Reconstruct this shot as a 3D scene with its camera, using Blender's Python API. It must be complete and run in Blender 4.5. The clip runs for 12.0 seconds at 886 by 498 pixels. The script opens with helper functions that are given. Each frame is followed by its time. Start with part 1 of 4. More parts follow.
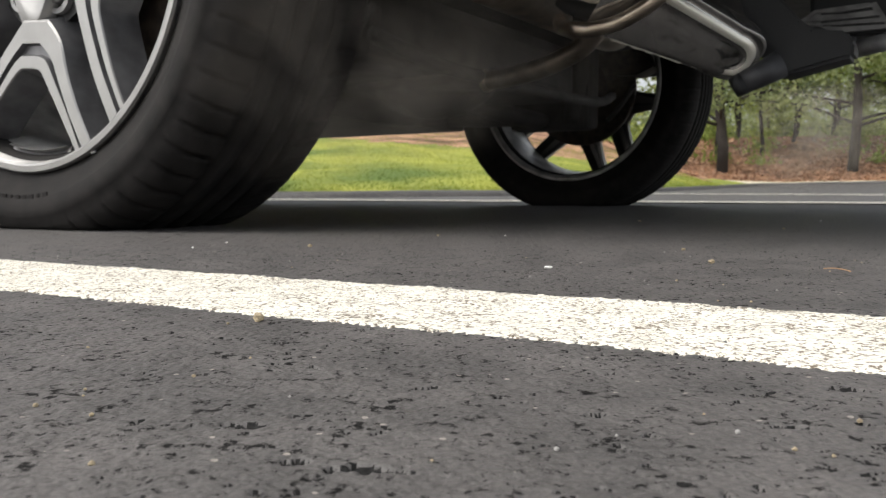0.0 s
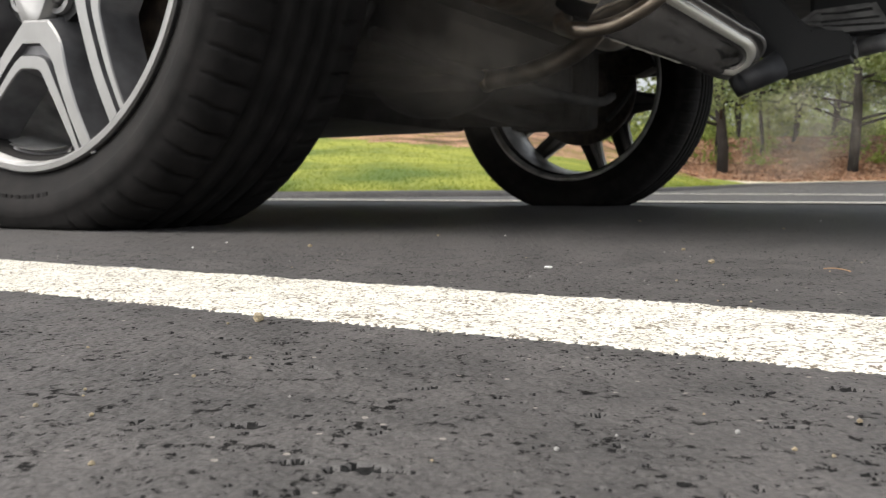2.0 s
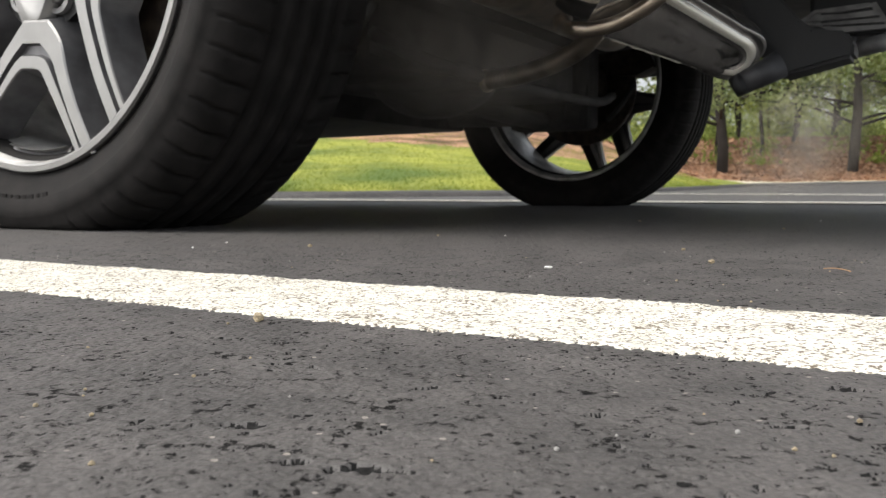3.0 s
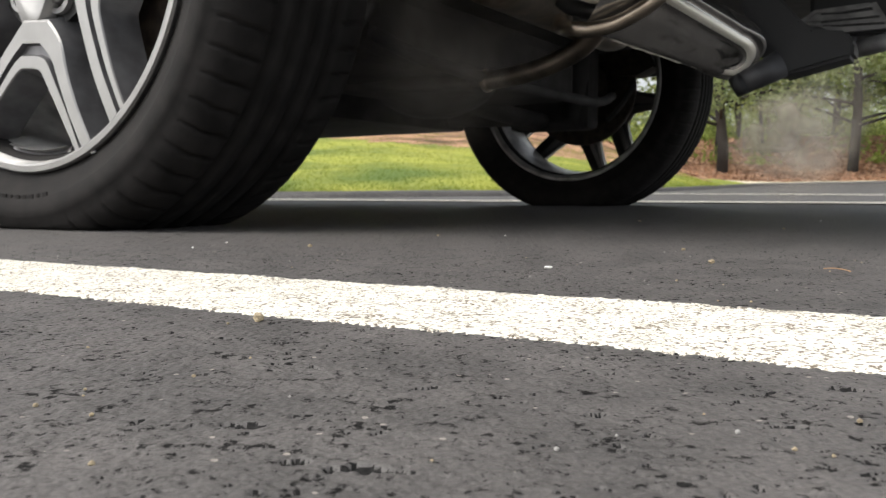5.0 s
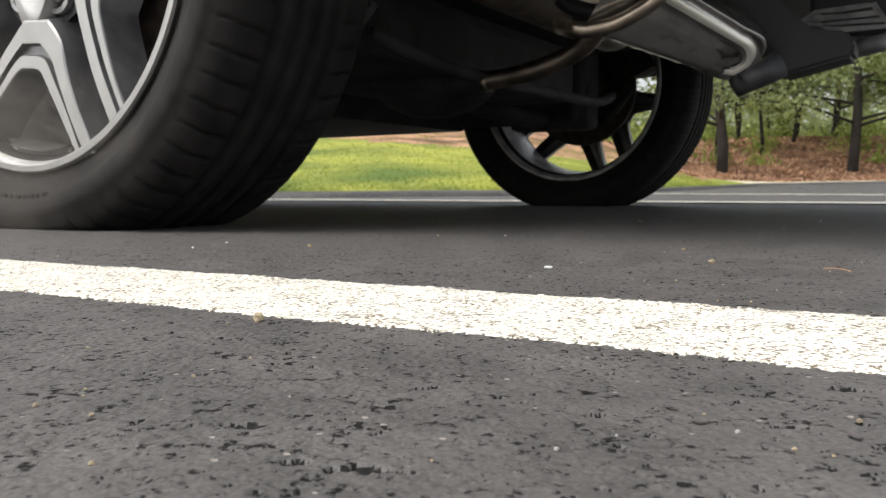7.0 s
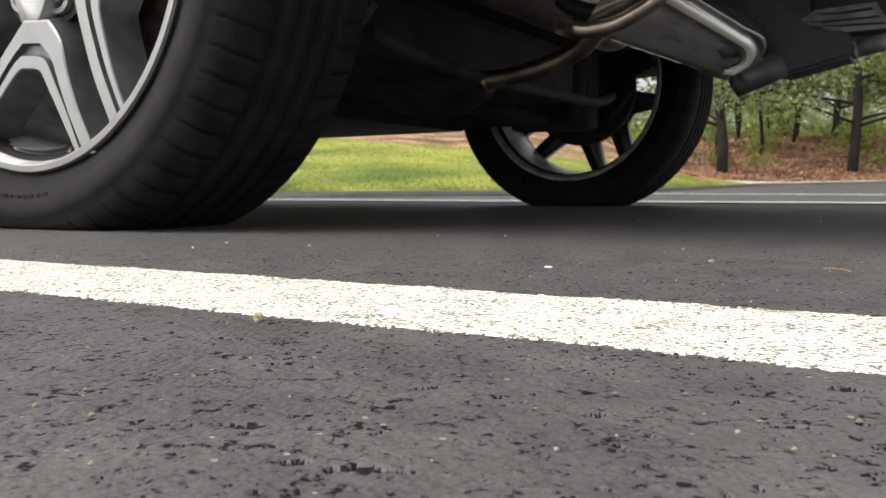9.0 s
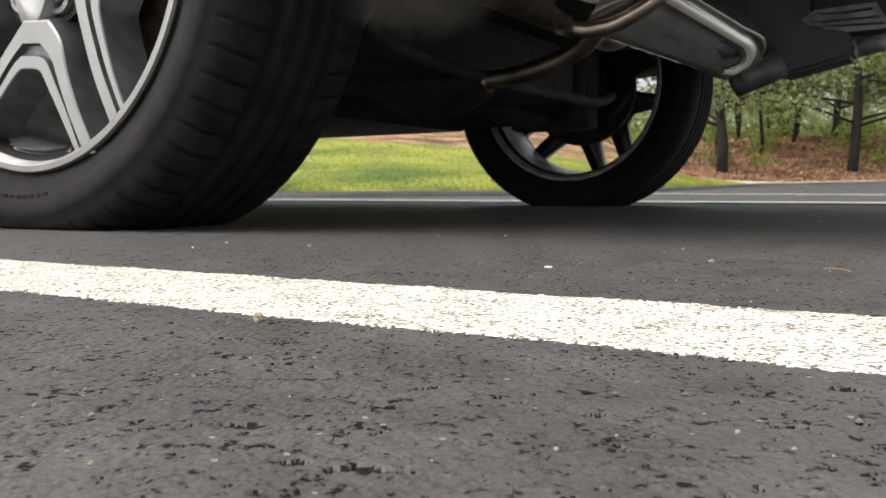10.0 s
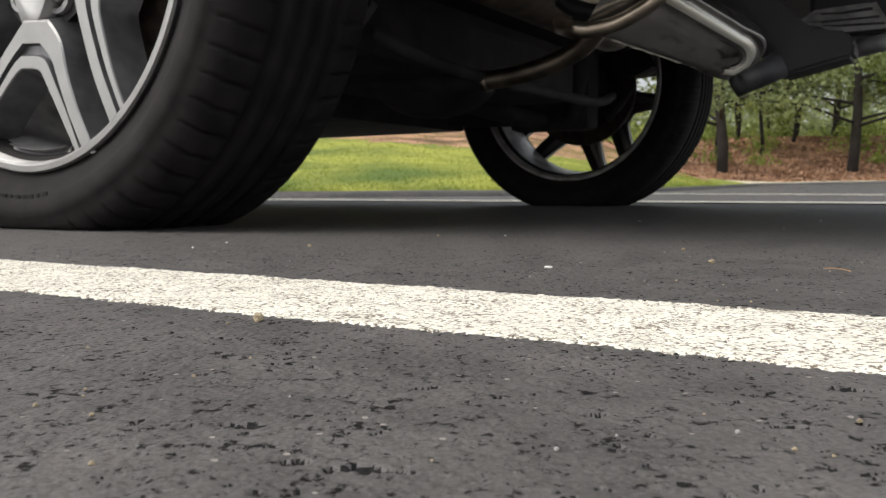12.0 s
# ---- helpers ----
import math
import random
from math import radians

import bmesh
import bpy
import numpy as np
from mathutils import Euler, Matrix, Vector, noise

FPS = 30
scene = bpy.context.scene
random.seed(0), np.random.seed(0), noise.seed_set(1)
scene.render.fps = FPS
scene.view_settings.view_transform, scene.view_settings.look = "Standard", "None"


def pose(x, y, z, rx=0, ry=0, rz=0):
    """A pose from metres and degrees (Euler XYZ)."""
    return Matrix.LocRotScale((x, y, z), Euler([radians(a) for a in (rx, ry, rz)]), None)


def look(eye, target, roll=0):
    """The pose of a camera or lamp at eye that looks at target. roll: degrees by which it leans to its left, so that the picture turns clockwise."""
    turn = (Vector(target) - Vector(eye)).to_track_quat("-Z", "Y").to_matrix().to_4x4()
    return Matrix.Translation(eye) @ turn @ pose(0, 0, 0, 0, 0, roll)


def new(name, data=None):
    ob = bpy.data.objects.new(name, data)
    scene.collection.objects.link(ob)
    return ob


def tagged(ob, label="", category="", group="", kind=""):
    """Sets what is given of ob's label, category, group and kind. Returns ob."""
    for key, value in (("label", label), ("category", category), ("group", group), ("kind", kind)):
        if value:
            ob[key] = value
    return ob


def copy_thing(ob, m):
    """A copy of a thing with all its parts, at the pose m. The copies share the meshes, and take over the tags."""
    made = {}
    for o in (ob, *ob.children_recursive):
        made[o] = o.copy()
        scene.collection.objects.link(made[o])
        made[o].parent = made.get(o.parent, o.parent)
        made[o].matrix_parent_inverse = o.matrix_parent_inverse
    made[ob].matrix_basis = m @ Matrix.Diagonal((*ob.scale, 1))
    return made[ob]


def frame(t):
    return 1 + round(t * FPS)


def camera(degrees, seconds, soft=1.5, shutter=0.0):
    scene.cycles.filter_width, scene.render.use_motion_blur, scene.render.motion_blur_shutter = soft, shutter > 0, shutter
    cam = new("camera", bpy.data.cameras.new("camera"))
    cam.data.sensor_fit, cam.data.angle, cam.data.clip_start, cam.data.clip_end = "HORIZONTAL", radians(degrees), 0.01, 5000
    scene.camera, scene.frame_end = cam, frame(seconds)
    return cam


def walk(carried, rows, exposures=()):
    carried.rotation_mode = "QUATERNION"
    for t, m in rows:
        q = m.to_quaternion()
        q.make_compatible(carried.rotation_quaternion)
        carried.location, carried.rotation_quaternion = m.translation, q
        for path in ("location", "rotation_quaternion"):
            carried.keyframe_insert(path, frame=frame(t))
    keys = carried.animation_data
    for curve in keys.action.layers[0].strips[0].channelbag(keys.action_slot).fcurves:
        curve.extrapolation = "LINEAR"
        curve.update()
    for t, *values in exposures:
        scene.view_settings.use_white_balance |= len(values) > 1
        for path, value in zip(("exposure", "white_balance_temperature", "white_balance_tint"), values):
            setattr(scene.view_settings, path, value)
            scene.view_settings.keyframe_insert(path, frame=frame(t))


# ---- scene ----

# camera: a phone set down on the asphalt, held still for the whole clip
cam = camera(53.92, 12.0, soft=1.1)
cam.data.dof.use_dof = True
cam.data.dof.focus_distance = 0.26
cam.data.dof.aperture_fstop = 50.0
EYE = pose(0, 0, 0.0451, 90 - 3.895, 0, 0) @ pose(0, 0, 0, 0, 0, -0.102)
walk(cam, [(0, EYE), (12.0, EYE)], exposures=[(0, 0.63), (3.0, 0.70), (5.8, 0.76), (9.5, 0.72), (10.4, 0.70), (10.7, 0.62), (10.85, 0.34), (11.0, 0.20), (11.3, 0.20), (11.6, 0.32), (12.0, 0.46)])

# world and sun: bright overcast
world = bpy.data.worlds.new("overcast_sky")
scene.world = world
world.use_nodes = True
wn, wl = world.node_tree.nodes, world.node_tree.links
sky = wn.new("ShaderNodeTexSky")
sky.sky_type = "NISHITA"
sky.sun_disc = False
sky.sun_elevation = radians(48)
sky.sun_rotation = radians(252)
sky.dust_density = 4.0
grey = wn.new("ShaderNodeHueSaturation")
grey.inputs["Saturation"].default_value = 0.25
wl.new(sky.outputs["Color"], grey.inputs["Color"])
wl.new(grey.outputs["Color"], wn["Background"].inputs["Color"])
wn["Background"].inputs["Strength"].default_value = 0.15

sun_data = bpy.data.lights.new("sun", "SUN")
sun_data.energy = 0.9
sun_data.angle = radians(18)
sun_data.color = (1.0, 0.96, 0.9)
sun = new("sun", sun_data)
sun.matrix_world = look((-2.2, -1.2, 8.0), (0, 0, 0))


# ---- materials ----
def material(name, colour, rough=0.6, metal=0.0, vary=0.25, scale=40.0, bump=0.0, bump_scale=300.0, spec=0.5, second=None, coat=0.0):
    m = bpy.data.materials.new(name)
    m.use_nodes = True
    n, l = m.node_tree.nodes, m.node_tree.links
    b = n["Principled BSDF"]
    tc = n.new("ShaderNodeTexCoord")
    n1 = n.new("ShaderNodeTexNoise")
    n1.inputs["Scale"].default_value = scale
    n1.inputs["Detail"].default_value = 6
    l.new(tc.outputs["Object"], n1.inputs["Vector"])
    mix = n.new("ShaderNodeMix")
    mix.data_type = "RGBA"
    lo = [max(0, c * (1 - vary)) for c in colour]
    hi = [c * (1 + vary) for c in (second or colour)]
    mix.inputs[6].default_value, mix.inputs[7].default_value = (*lo, 1), (*hi, 1)
    ramp = n.new("ShaderNodeMapRange")
    ramp.inputs[1].default_value, ramp.inputs[2].default_value = 0.35, 0.65
    l.new(n1.outputs["Fac"], ramp.inputs[0])
    l.new(ramp.outputs[0], mix.inputs[0])
    l.new(mix.outputs[2], b.inputs["Base Color"])
    rr = n.new("ShaderNodeMapRange")
    rr.inputs[3].default_value, rr.inputs[4].default_value = max(0.02, rough * 0.8), min(1, rough * 1.2)
    l.new(n1.outputs["Fac"], rr.inputs[0])
    l.new(rr.outputs[0], b.inputs["Roughness"])
    b.inputs["Metallic"].default_value = metal
    b.inputs["Specular IOR Level"].default_value = spec
    b.inputs["Coat Weight"].default_value = coat
    if bump:
        n2 = n.new("ShaderNodeTexNoise")
        n2.inputs["Scale"].default_value = bump_scale
        n2.inputs["Detail"].default_value = 4
        l.new(tc.outputs["Object"], n2.inputs["Vector"])
        bp = n.new("ShaderNodeBump")
        bp.inputs["Strength"].default_value = 0.8
        bp.inputs["Distance"].default_value = bump
        l.new(n2.outputs["Fac"], bp.inputs["Height"])
        l.new(bp.outputs["Normal"], b.inputs["Normal"])
    return m


def asphalt_material():
    m = material("sealed_asphalt", (0.088, 0.083, 0.079), 0.60, vary=0.15, scale=25.0, second=(0.098, 0.091, 0.086))
    n, l = m.node_tree.nodes, m.node_tree.links
    b = n["Principled BSDF"]
    tc = n["Texture Coordinate"]
    base = b.inputs["Base Color"].links[0].from_socket
    # grit: fine grain, and sparse pale stone specks
    fine = n.new("ShaderNodeTexNoise")
    fine.inputs["Scale"].default_value, fine.inputs["Detail"].default_value = 520, 6
    l.new(tc.outputs["Object"], fine.inputs["Vector"])
    cell = n.new("ShaderNodeTexVoronoi")
    cell.inputs["Scale"].default_value = 260
    l.new(tc.outputs["Object"], cell.inputs["Vector"])
    near = n.new("ShaderNodeMath")
    near.operation = "LESS_THAN"
    near.inputs[1].default_value = 0.17
    l.new(cell.outputs["Distance"], near.inputs[0])
    split = n.new("ShaderNodeSeparateColor")
    l.new(cell.outputs["Color"], split.inputs[0])
    few = n.new("ShaderNodeMath")
    few.operation = "GREATER_THAN"
    few.inputs[1].default_value = 0.945
    l.new(split.outputs[0], few.inputs[0])
    both = n.new("ShaderNodeMath")
    both.operation = "MULTIPLY"
    l.new(near.outputs[0], both.inputs[0])
    l.new(few.outputs[0], both.inputs[1])
    mix = n.new("ShaderNodeMix")
    mix.data_type = "RGBA"
    mix.inputs[7].default_value = (0.34, 0.31, 0.27, 1)
    l.new(both.outputs[0], mix.inputs[0])
    grain = n.new("ShaderNodeTexNoise")
    grain.inputs["Scale"].default_value, grain.inputs["Detail"].default_value = 900, 4
    l.new(tc.outputs["Object"], grain.inputs["Vector"])
    level = n.new("ShaderNodeMapRange")
    level.inputs[1].default_value, level.inputs[2].default_value = 0.3, 0.7
    level.inputs[3].default_value, level.inputs[4].default_value = 0.68, 1.32
    l.new(grain.outputs["Fac"], level.inputs[0])
    times = n.new("ShaderNodeVectorMath")
    times.operation = "SCALE"
    l.new(base, times.inputs[0])
    l.new(level.outputs[0], times.inputs["Scale"])
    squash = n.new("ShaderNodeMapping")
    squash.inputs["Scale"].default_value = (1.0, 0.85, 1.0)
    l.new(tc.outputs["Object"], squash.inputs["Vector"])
    # dark dull flecks: the shade of small pores put into the colour
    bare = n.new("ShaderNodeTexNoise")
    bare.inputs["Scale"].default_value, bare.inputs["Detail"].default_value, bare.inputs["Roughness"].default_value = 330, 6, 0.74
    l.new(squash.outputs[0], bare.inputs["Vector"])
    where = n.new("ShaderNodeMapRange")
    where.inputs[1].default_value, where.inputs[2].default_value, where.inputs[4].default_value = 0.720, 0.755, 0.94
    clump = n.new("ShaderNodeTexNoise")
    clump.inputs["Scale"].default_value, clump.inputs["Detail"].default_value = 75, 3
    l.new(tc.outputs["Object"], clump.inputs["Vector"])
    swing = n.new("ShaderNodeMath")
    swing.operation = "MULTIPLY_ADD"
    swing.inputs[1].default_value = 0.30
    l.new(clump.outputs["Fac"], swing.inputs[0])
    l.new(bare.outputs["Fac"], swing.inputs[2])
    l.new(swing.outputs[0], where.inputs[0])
    fleck_shade = n.new("ShaderNodeMix")
    fleck_shade.data_type = "RGBA"
    fleck_shade.inputs[7].default_value = (0.006, 0.0058, 0.0056, 1)
    l.new(where.outputs[0], fleck_shade.inputs[0])
    l.new(times.outputs[0], fleck_shade.inputs[6])
    l.new(fleck_shade.outputs[2], mix.inputs[6])
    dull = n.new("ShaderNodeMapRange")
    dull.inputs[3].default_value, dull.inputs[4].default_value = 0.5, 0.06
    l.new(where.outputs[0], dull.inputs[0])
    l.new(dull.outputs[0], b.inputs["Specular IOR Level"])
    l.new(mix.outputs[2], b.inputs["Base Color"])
    bp = n.new("ShaderNodeBump")
    bp.inputs["Strength"].default_value, bp.inputs["Distance"].default_value = 1.0, 0.0006
    l.new(fine.outputs["Fac"], bp.inputs["Height"])
    l.new(bp.outputs["Normal"], b.inputs["Normal"])
    return m


def paint_material():
    """Old road paint, flecked where it has flaked off."""
    m = material("road_paint", (0.80, 0.765, 0.66), 0.7, vary=0.08, scale=60, bump=0.0005, bump_scale=700)
    n, l = m.node_tree.nodes, m.node_tree.links
    b = n["Principled BSDF"]
    base = b.inputs["Base Color"].links[0].from_socket
    flake = n.new("ShaderNodeTexNoise")
    flake.inputs["Scale"].default_value, flake.inputs["Detail"].default_value = 520, 5
    flake.inputs["Roughness"].default_value = 0.65
    l.new(n["Texture Coordinate"].outputs["Object"], flake.inputs["Vector"])
    off = n.new("ShaderNodeMapRange")
    off.inputs[1].default_value, off.inputs[2].default_value = 0.61, 0.68
    broad = n.new("ShaderNodeTexNoise")
    broad.inputs["Scale"].default_value, broad.inputs["Detail"].default_value = 45, 3
    l.new(n["Texture Coordinate"].outputs["Object"], broad.inputs["Vector"])
    lean = n.new("ShaderNodeMath")
    lean.operation = "MULTIPLY_ADD"
    lean.inputs[1].default_value = 0.18
    l.new(broad.outputs["Fac"], lean.inputs[0])
    l.new(flake.outputs["Fac"], lean.inputs[2])
    l.new(lean.outputs[0], off.inputs[0])
    mix = n.new("ShaderNodeMix")
    mix.data_type = "RGBA"
    mix.inputs[7].default_value = (0.19, 0.155, 0.11, 1)
    l.new(off.outputs[0], mix.inputs[0])
    l.new(base, mix.inputs[6])
    l.new(mix.outputs[2], b.inputs["Base Color"])
    return m


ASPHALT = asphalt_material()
PAINT = paint_material()
# dark colour for pit faces, in place of their cavity shade
PIT_SHADE = material("asphalt_pit_shade", (0.021, 0.0205, 0.020), 0.95, vary=0.4, scale=900, spec=0.08)
RUBBER = material("tyre_rubber", (0.0175, 0.016, 0.015), 0.85, vary=0.35, scale=35, spec=0.22, bump=0.0003, bump_scale=400)
MACHINED = material("machined_alloy", (0.31, 0.305, 0.295), 0.42, metal=0.85, vary=0.06, scale=30)
GREYPAINT = material("grey_wheel_paint", (0.135, 0.134, 0.138), 0.38, metal=0.5, vary=0.2, scale=40)
BARREL = material("dull_barrel", (0.50, 0.49, 0.47), 0.42, metal=0.45, vary=0.4, scale=18)
RUST = material("dark_iron", (0.05, 0.038, 0.03), 0.7, metal=0.4, vary=0.5, scale=60, bump=0.0005)
CHROME = material("polished_steel", (0.50, 0.48, 0.45), 0.13, metal=0.9, vary=0.15, scale=22, bump=0.0001, bump_scale=90)
# pale cream steel: the sky's reflection is put into its colour
HIGHLIGHT = material("pale_highlight_steel", (0.95, 0.91, 0.79), 0.22, metal=0.5, vary=0.08, scale=30)
STEEL = material("heated_steel", (0.44, 0.37, 0.29), 0.3, metal=0.95, vary=0.35, scale=24, bump=0.0002)
def soot(m):
    n, l = m.node_tree.nodes, m.node_tree.links
    b = n["Principled BSDF"]
    base = b.inputs["Base Color"].links[0].from_socket
    stain = n.new("ShaderNodeTexNoise")
    stain.inputs["Scale"].default_value, stain.inputs["Detail"].default_value, stain.inputs["Distortion"].default_value = 26, 5, 1.2
    l.new(n["Texture Coordinate"].outputs["Object"], stain.inputs["Vector"])
    amount = n.new("ShaderNodeMapRange")
    amount.inputs[1].default_value, amount.inputs[2].default_value, amount.inputs[4].default_value = 0.55, 0.7, 0.75
    l.new(stain.outputs["Fac"], amount.inputs[0])
    mix = n.new("ShaderNodeMix")
    mix.data_type = "RGBA"
    mix.inputs[7].default_value = (0.06, 0.052, 0.045, 1)
    l.new(amount.outputs[0], mix.inputs[0])
    l.new(base, mix.inputs[6])
    l.new(mix.outputs[2], b.inputs["Base Color"])


soot(CHROME)
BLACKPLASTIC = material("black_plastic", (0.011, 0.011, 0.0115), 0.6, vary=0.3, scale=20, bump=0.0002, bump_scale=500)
GREYMETAL = material("dull_grey_metal", (0.36, 0.355, 0.35), 0.5, metal=0.5, vary=0.25, scale=40)
DARKMETAL = material("dark_grey_metal", (0.055, 0.055, 0.058), 0.5, metal=0.3, vary=0.25, scale=40)
BRACKET = material("dirty_grey_metal", (0.15, 0.145, 0.14), 0.6, metal=0.3, vary=0.35, scale=45)
UNDER = material("underbody_coating", (0.05, 0.048, 0.047), 0.85, vary=0.4, scale=15, bump=0.001, bump_scale=60)
CARPAINT = material("dark_car_paint", (0.03, 0.032, 0.036), 0.3, metal=0.3, vary=0.05, coat=0.8)
GLASSDARK = material("tinted_glass", (0.01, 0.011, 0.012), 0.06, vary=0.05, spec=0.7)
GRASS = material("lawn", (0.13, 0.21, 0.02), 0.9, vary=0.3, scale=1.4, bump=0.02, bump_scale=40, second=(0.27, 0.28, 0.04))
BLADE = material("grass_blade", (0.15, 0.23, 0.025), 0.8, vary=0.2, scale=1.5, second=(0.26, 0.29, 0.045))
LITTER = material("leaf_litter", (0.20, 0.085, 0.04), 0.95, vary=0.5, scale=2.6, bump=0.05, bump_scale=12, second=(0.38, 0.22, 0.13))
DEADLEAF = material("dead_leaves", (0.32, 0.165, 0.10), 0.9, vary=0.3, scale=0.8, second=(0.40, 0.25, 0.16))
def by_leaf(m, low, high):
    n, l = m.node_tree.nodes, m.node_tree.links
    geo = n.new("ShaderNodeNewGeometry")
    mix = n.new("ShaderNodeMix")
    mix.data_type, mix.blend_type = "RGBA", "MULTIPLY"
    mix.inputs[0].default_value = 1.0
    tone = n.new("ShaderNodeMapRange")
    tone.inputs[3].default_value, tone.inputs[4].default_value = low, high
    l.new(geo.outputs["Random Per Island"], tone.inputs[0])
    b = n["Principled BSDF"]
    l.new(b.inputs["Base Color"].links[0].from_socket, mix.inputs[6])
    l.new(tone.outputs[0], mix.inputs[7])
    l.new(mix.outputs[2], b.inputs["Base Color"])


by_leaf(DEADLEAF, 0.7, 1.5)
SAND = material("pale_verge", (0.52, 0.47, 0.34), 0.95, vary=0.2, scale=2.0, bump=0.01, bump_scale=30)
BARK = material("bark", (0.028, 0.023, 0.02), 0.95, vary=0.4, scale=6, bump=0.02, bump_scale=14)
PINE = material("pine_needles", (0.175, 0.24, 0.095), 0.8, vary=0.35, scale=0.8, second=(0.33, 0.38, 0.18))
SPRING = material("spring_leaves", (0.22, 0.31, 0.06), 0.8, vary=0.35, scale=0.8, second=(0.36, 0.42, 0.12))
def leafy(m, share=0.45):
    n, l = m.node_tree.nodes, m.node_tree.links
    b = n["Principled BSDF"]
    tr = n.new("ShaderNodeBsdfTranslucent")
    l.new(b.inputs["Base Color"].links[0].from_socket, tr.inputs["Color"])
    mix = n.new("ShaderNodeMixShader")
    mix.inputs[0].default_value = share
    l.new(b.outputs[0], mix.inputs[1])
    l.new(tr.outputs[0], mix.inputs[2])
    l.new(mix.outputs[0], n["Material Output"].inputs["Surface"])


for leaf_mat in (PINE, SPRING, BLADE):
    leafy(leaf_mat)


def smoke_material(name, strength):
    """Thin smoke: a pale scatterer, dense in the middle of a puff and torn by turbulence."""
    m = bpy.data.materials.new(name)
    m.use_nodes = True
    n, l = m.node_tree.nodes, m.node_tree.links
    n.remove(n["Principled BSDF"])

    def math_node(op, a, b=None, clamp=False):
        k = n.new("ShaderNodeMath")
        k.operation, k.use_clamp = op, clamp
        for i, v in enumerate((a, b)):
            if v is None:
                continue
            if isinstance(v, (int, float)):
                k.inputs[i].default_value = v
            else:
                l.new(v, k.inputs[i])
        return k.outputs[0]
    tc = n.new("ShaderNodeTexCoord")
    info = n.new("ShaderNodeObjectInfo")
    sep = n.new("ShaderNodeSeparateXYZ")
    l.new(tc.outputs["Generated"], sep.inputs[0])
    u = math_node("MULTIPLY_ADD", sep.outputs[0], 2.0)
    u.node.inputs[2].default_value = -1.0
    w = math_node("MULTIPLY_ADD", sep.outputs[2], 2.0)
    w.node.inputs[2].default_value = -1.0
    rho = math_node("ADD", math_node("MULTIPLY", u, u), math_node("MULTIPLY", w, w))
    fall = math_node("POWER", math_node("SUBTRACT", 1.0, rho, True), 1.6)
    turb = n.new("ShaderNodeTexNoise")
    turb.noise_dimensions = "4D"
    turb.inputs["Scale"].default_value, turb.inputs["Detail"].default_value = 10.5, 6.0
    turb.inputs["Distortion"].default_value = 0.6
    l.new(tc.outputs["Object"], turb.inputs["Vector"])
    l.new(math_node("MULTIPLY", info.outputs["Random"], 40.0), turb.inputs["W"])
    torn = n.new("ShaderNodeMapRange")
    torn.inputs[1].default_value, torn.inputs[2].default_value, torn.inputs[3].default_value = 0.38, 0.66, 0.05
    l.new(turb.outputs["Fac"], torn.inputs[0])
    alpha = math_node("MULTIPLY", math_node("MULTIPLY", fall, torn.outputs[0]), strength, True)
    pale = n.new("ShaderNodeBsdfDiffuse")
    pale.inputs["Color"].default_value = (0.76, 0.69, 0.595, 1)
    glow = n.new("ShaderNodeBsdfTranslucent")
    glow.inputs["Color"].default_value = (0.76, 0.69, 0.595, 1)
    body = n.new("ShaderNodeMixShader")
    body.inputs[0].default_value = 0.5
    l.new(pale.outputs[0], body.inputs[1])
    l.new(glow.outputs[0], body.inputs[2])
    clear = n.new("ShaderNodeBsdfTransparent")
    mix = n.new("ShaderNodeMixShader")
    l.new(alpha, mix.inputs[0])
    l.new(clear.outputs[0], mix.inputs[1])
    l.new(body.outputs[0], mix.inputs[2])
    l.new(mix.outputs[0], n["Material Output"].inputs["Surface"])
    return m


SMOKE = {"thin": smoke_material("thin_smoke", 0.13), "mid": smoke_material("drifting_smoke", 0.185), "thick": smoke_material("rolling_smoke", 0.36), "dense": smoke_material("dense_smoke", 1.0)}
scene.cycles.transparent_max_bounces = 64
STONE = material("tan_stone", (0.38, 0.31, 0.2), 0.85, vary=0.4, scale=300, bump=0.0006, bump_scale=500)
GREYSTONE = material("grey_stone", (0.36, 0.35, 0.33), 0.85, vary=0.3)
CHIP = material("pale_chip", (0.75, 0.74, 0.7), 0.6, vary=0.1)
TWIG = material("dry_twig", (0.34, 0.2, 0.1), 0.9, vary=0.3)


# ---- mesh helpers ----
def mesh_ob(name, bm, mat, smooth=False):
    me = bpy.data.meshes.new(name)
    bm.normal_update()
    bm.to_mesh(me)
    bm.free()
    for m in (mat if isinstance(mat, (list, tuple)) else [mat]):
        me.materials.append(m)
    if smooth:
        me.shade_smooth()
    return new(name, me)


def part(name, bm, mat, parent, label="", smooth=False):
    ob = mesh_ob(name, bm, mat, smooth)
    ob.parent = parent
    if label:
        ob["label"] = label
    return ob


def raw_ob(name, verts, faces, mat, smooth=True):
    me = bpy.data.meshes.new(name)
    me.from_pydata(verts, [], faces)
    me.materials.append(mat)
    if smooth:
        me.shade_smooth()
    return new(name, me)


def box(bm, lo, hi, bevel=0.0):
    c = [(a + b) / 2 for a, b in zip(lo, hi)]
    d = [abs(b - a) for a, b in zip(lo, hi)]
    made = bmesh.ops.create_cube(bm, size=1, matrix=Matrix.Translation(c) @ Matrix.Diagonal((*d, 1)))["verts"]
    if bevel:
        edges = list({e for v in made for e in v.link_edges})
        bmesh.ops.bevel(bm, geom=edges, offset=bevel, segments=2, affect="EDGES", profile=0.6)
    return made


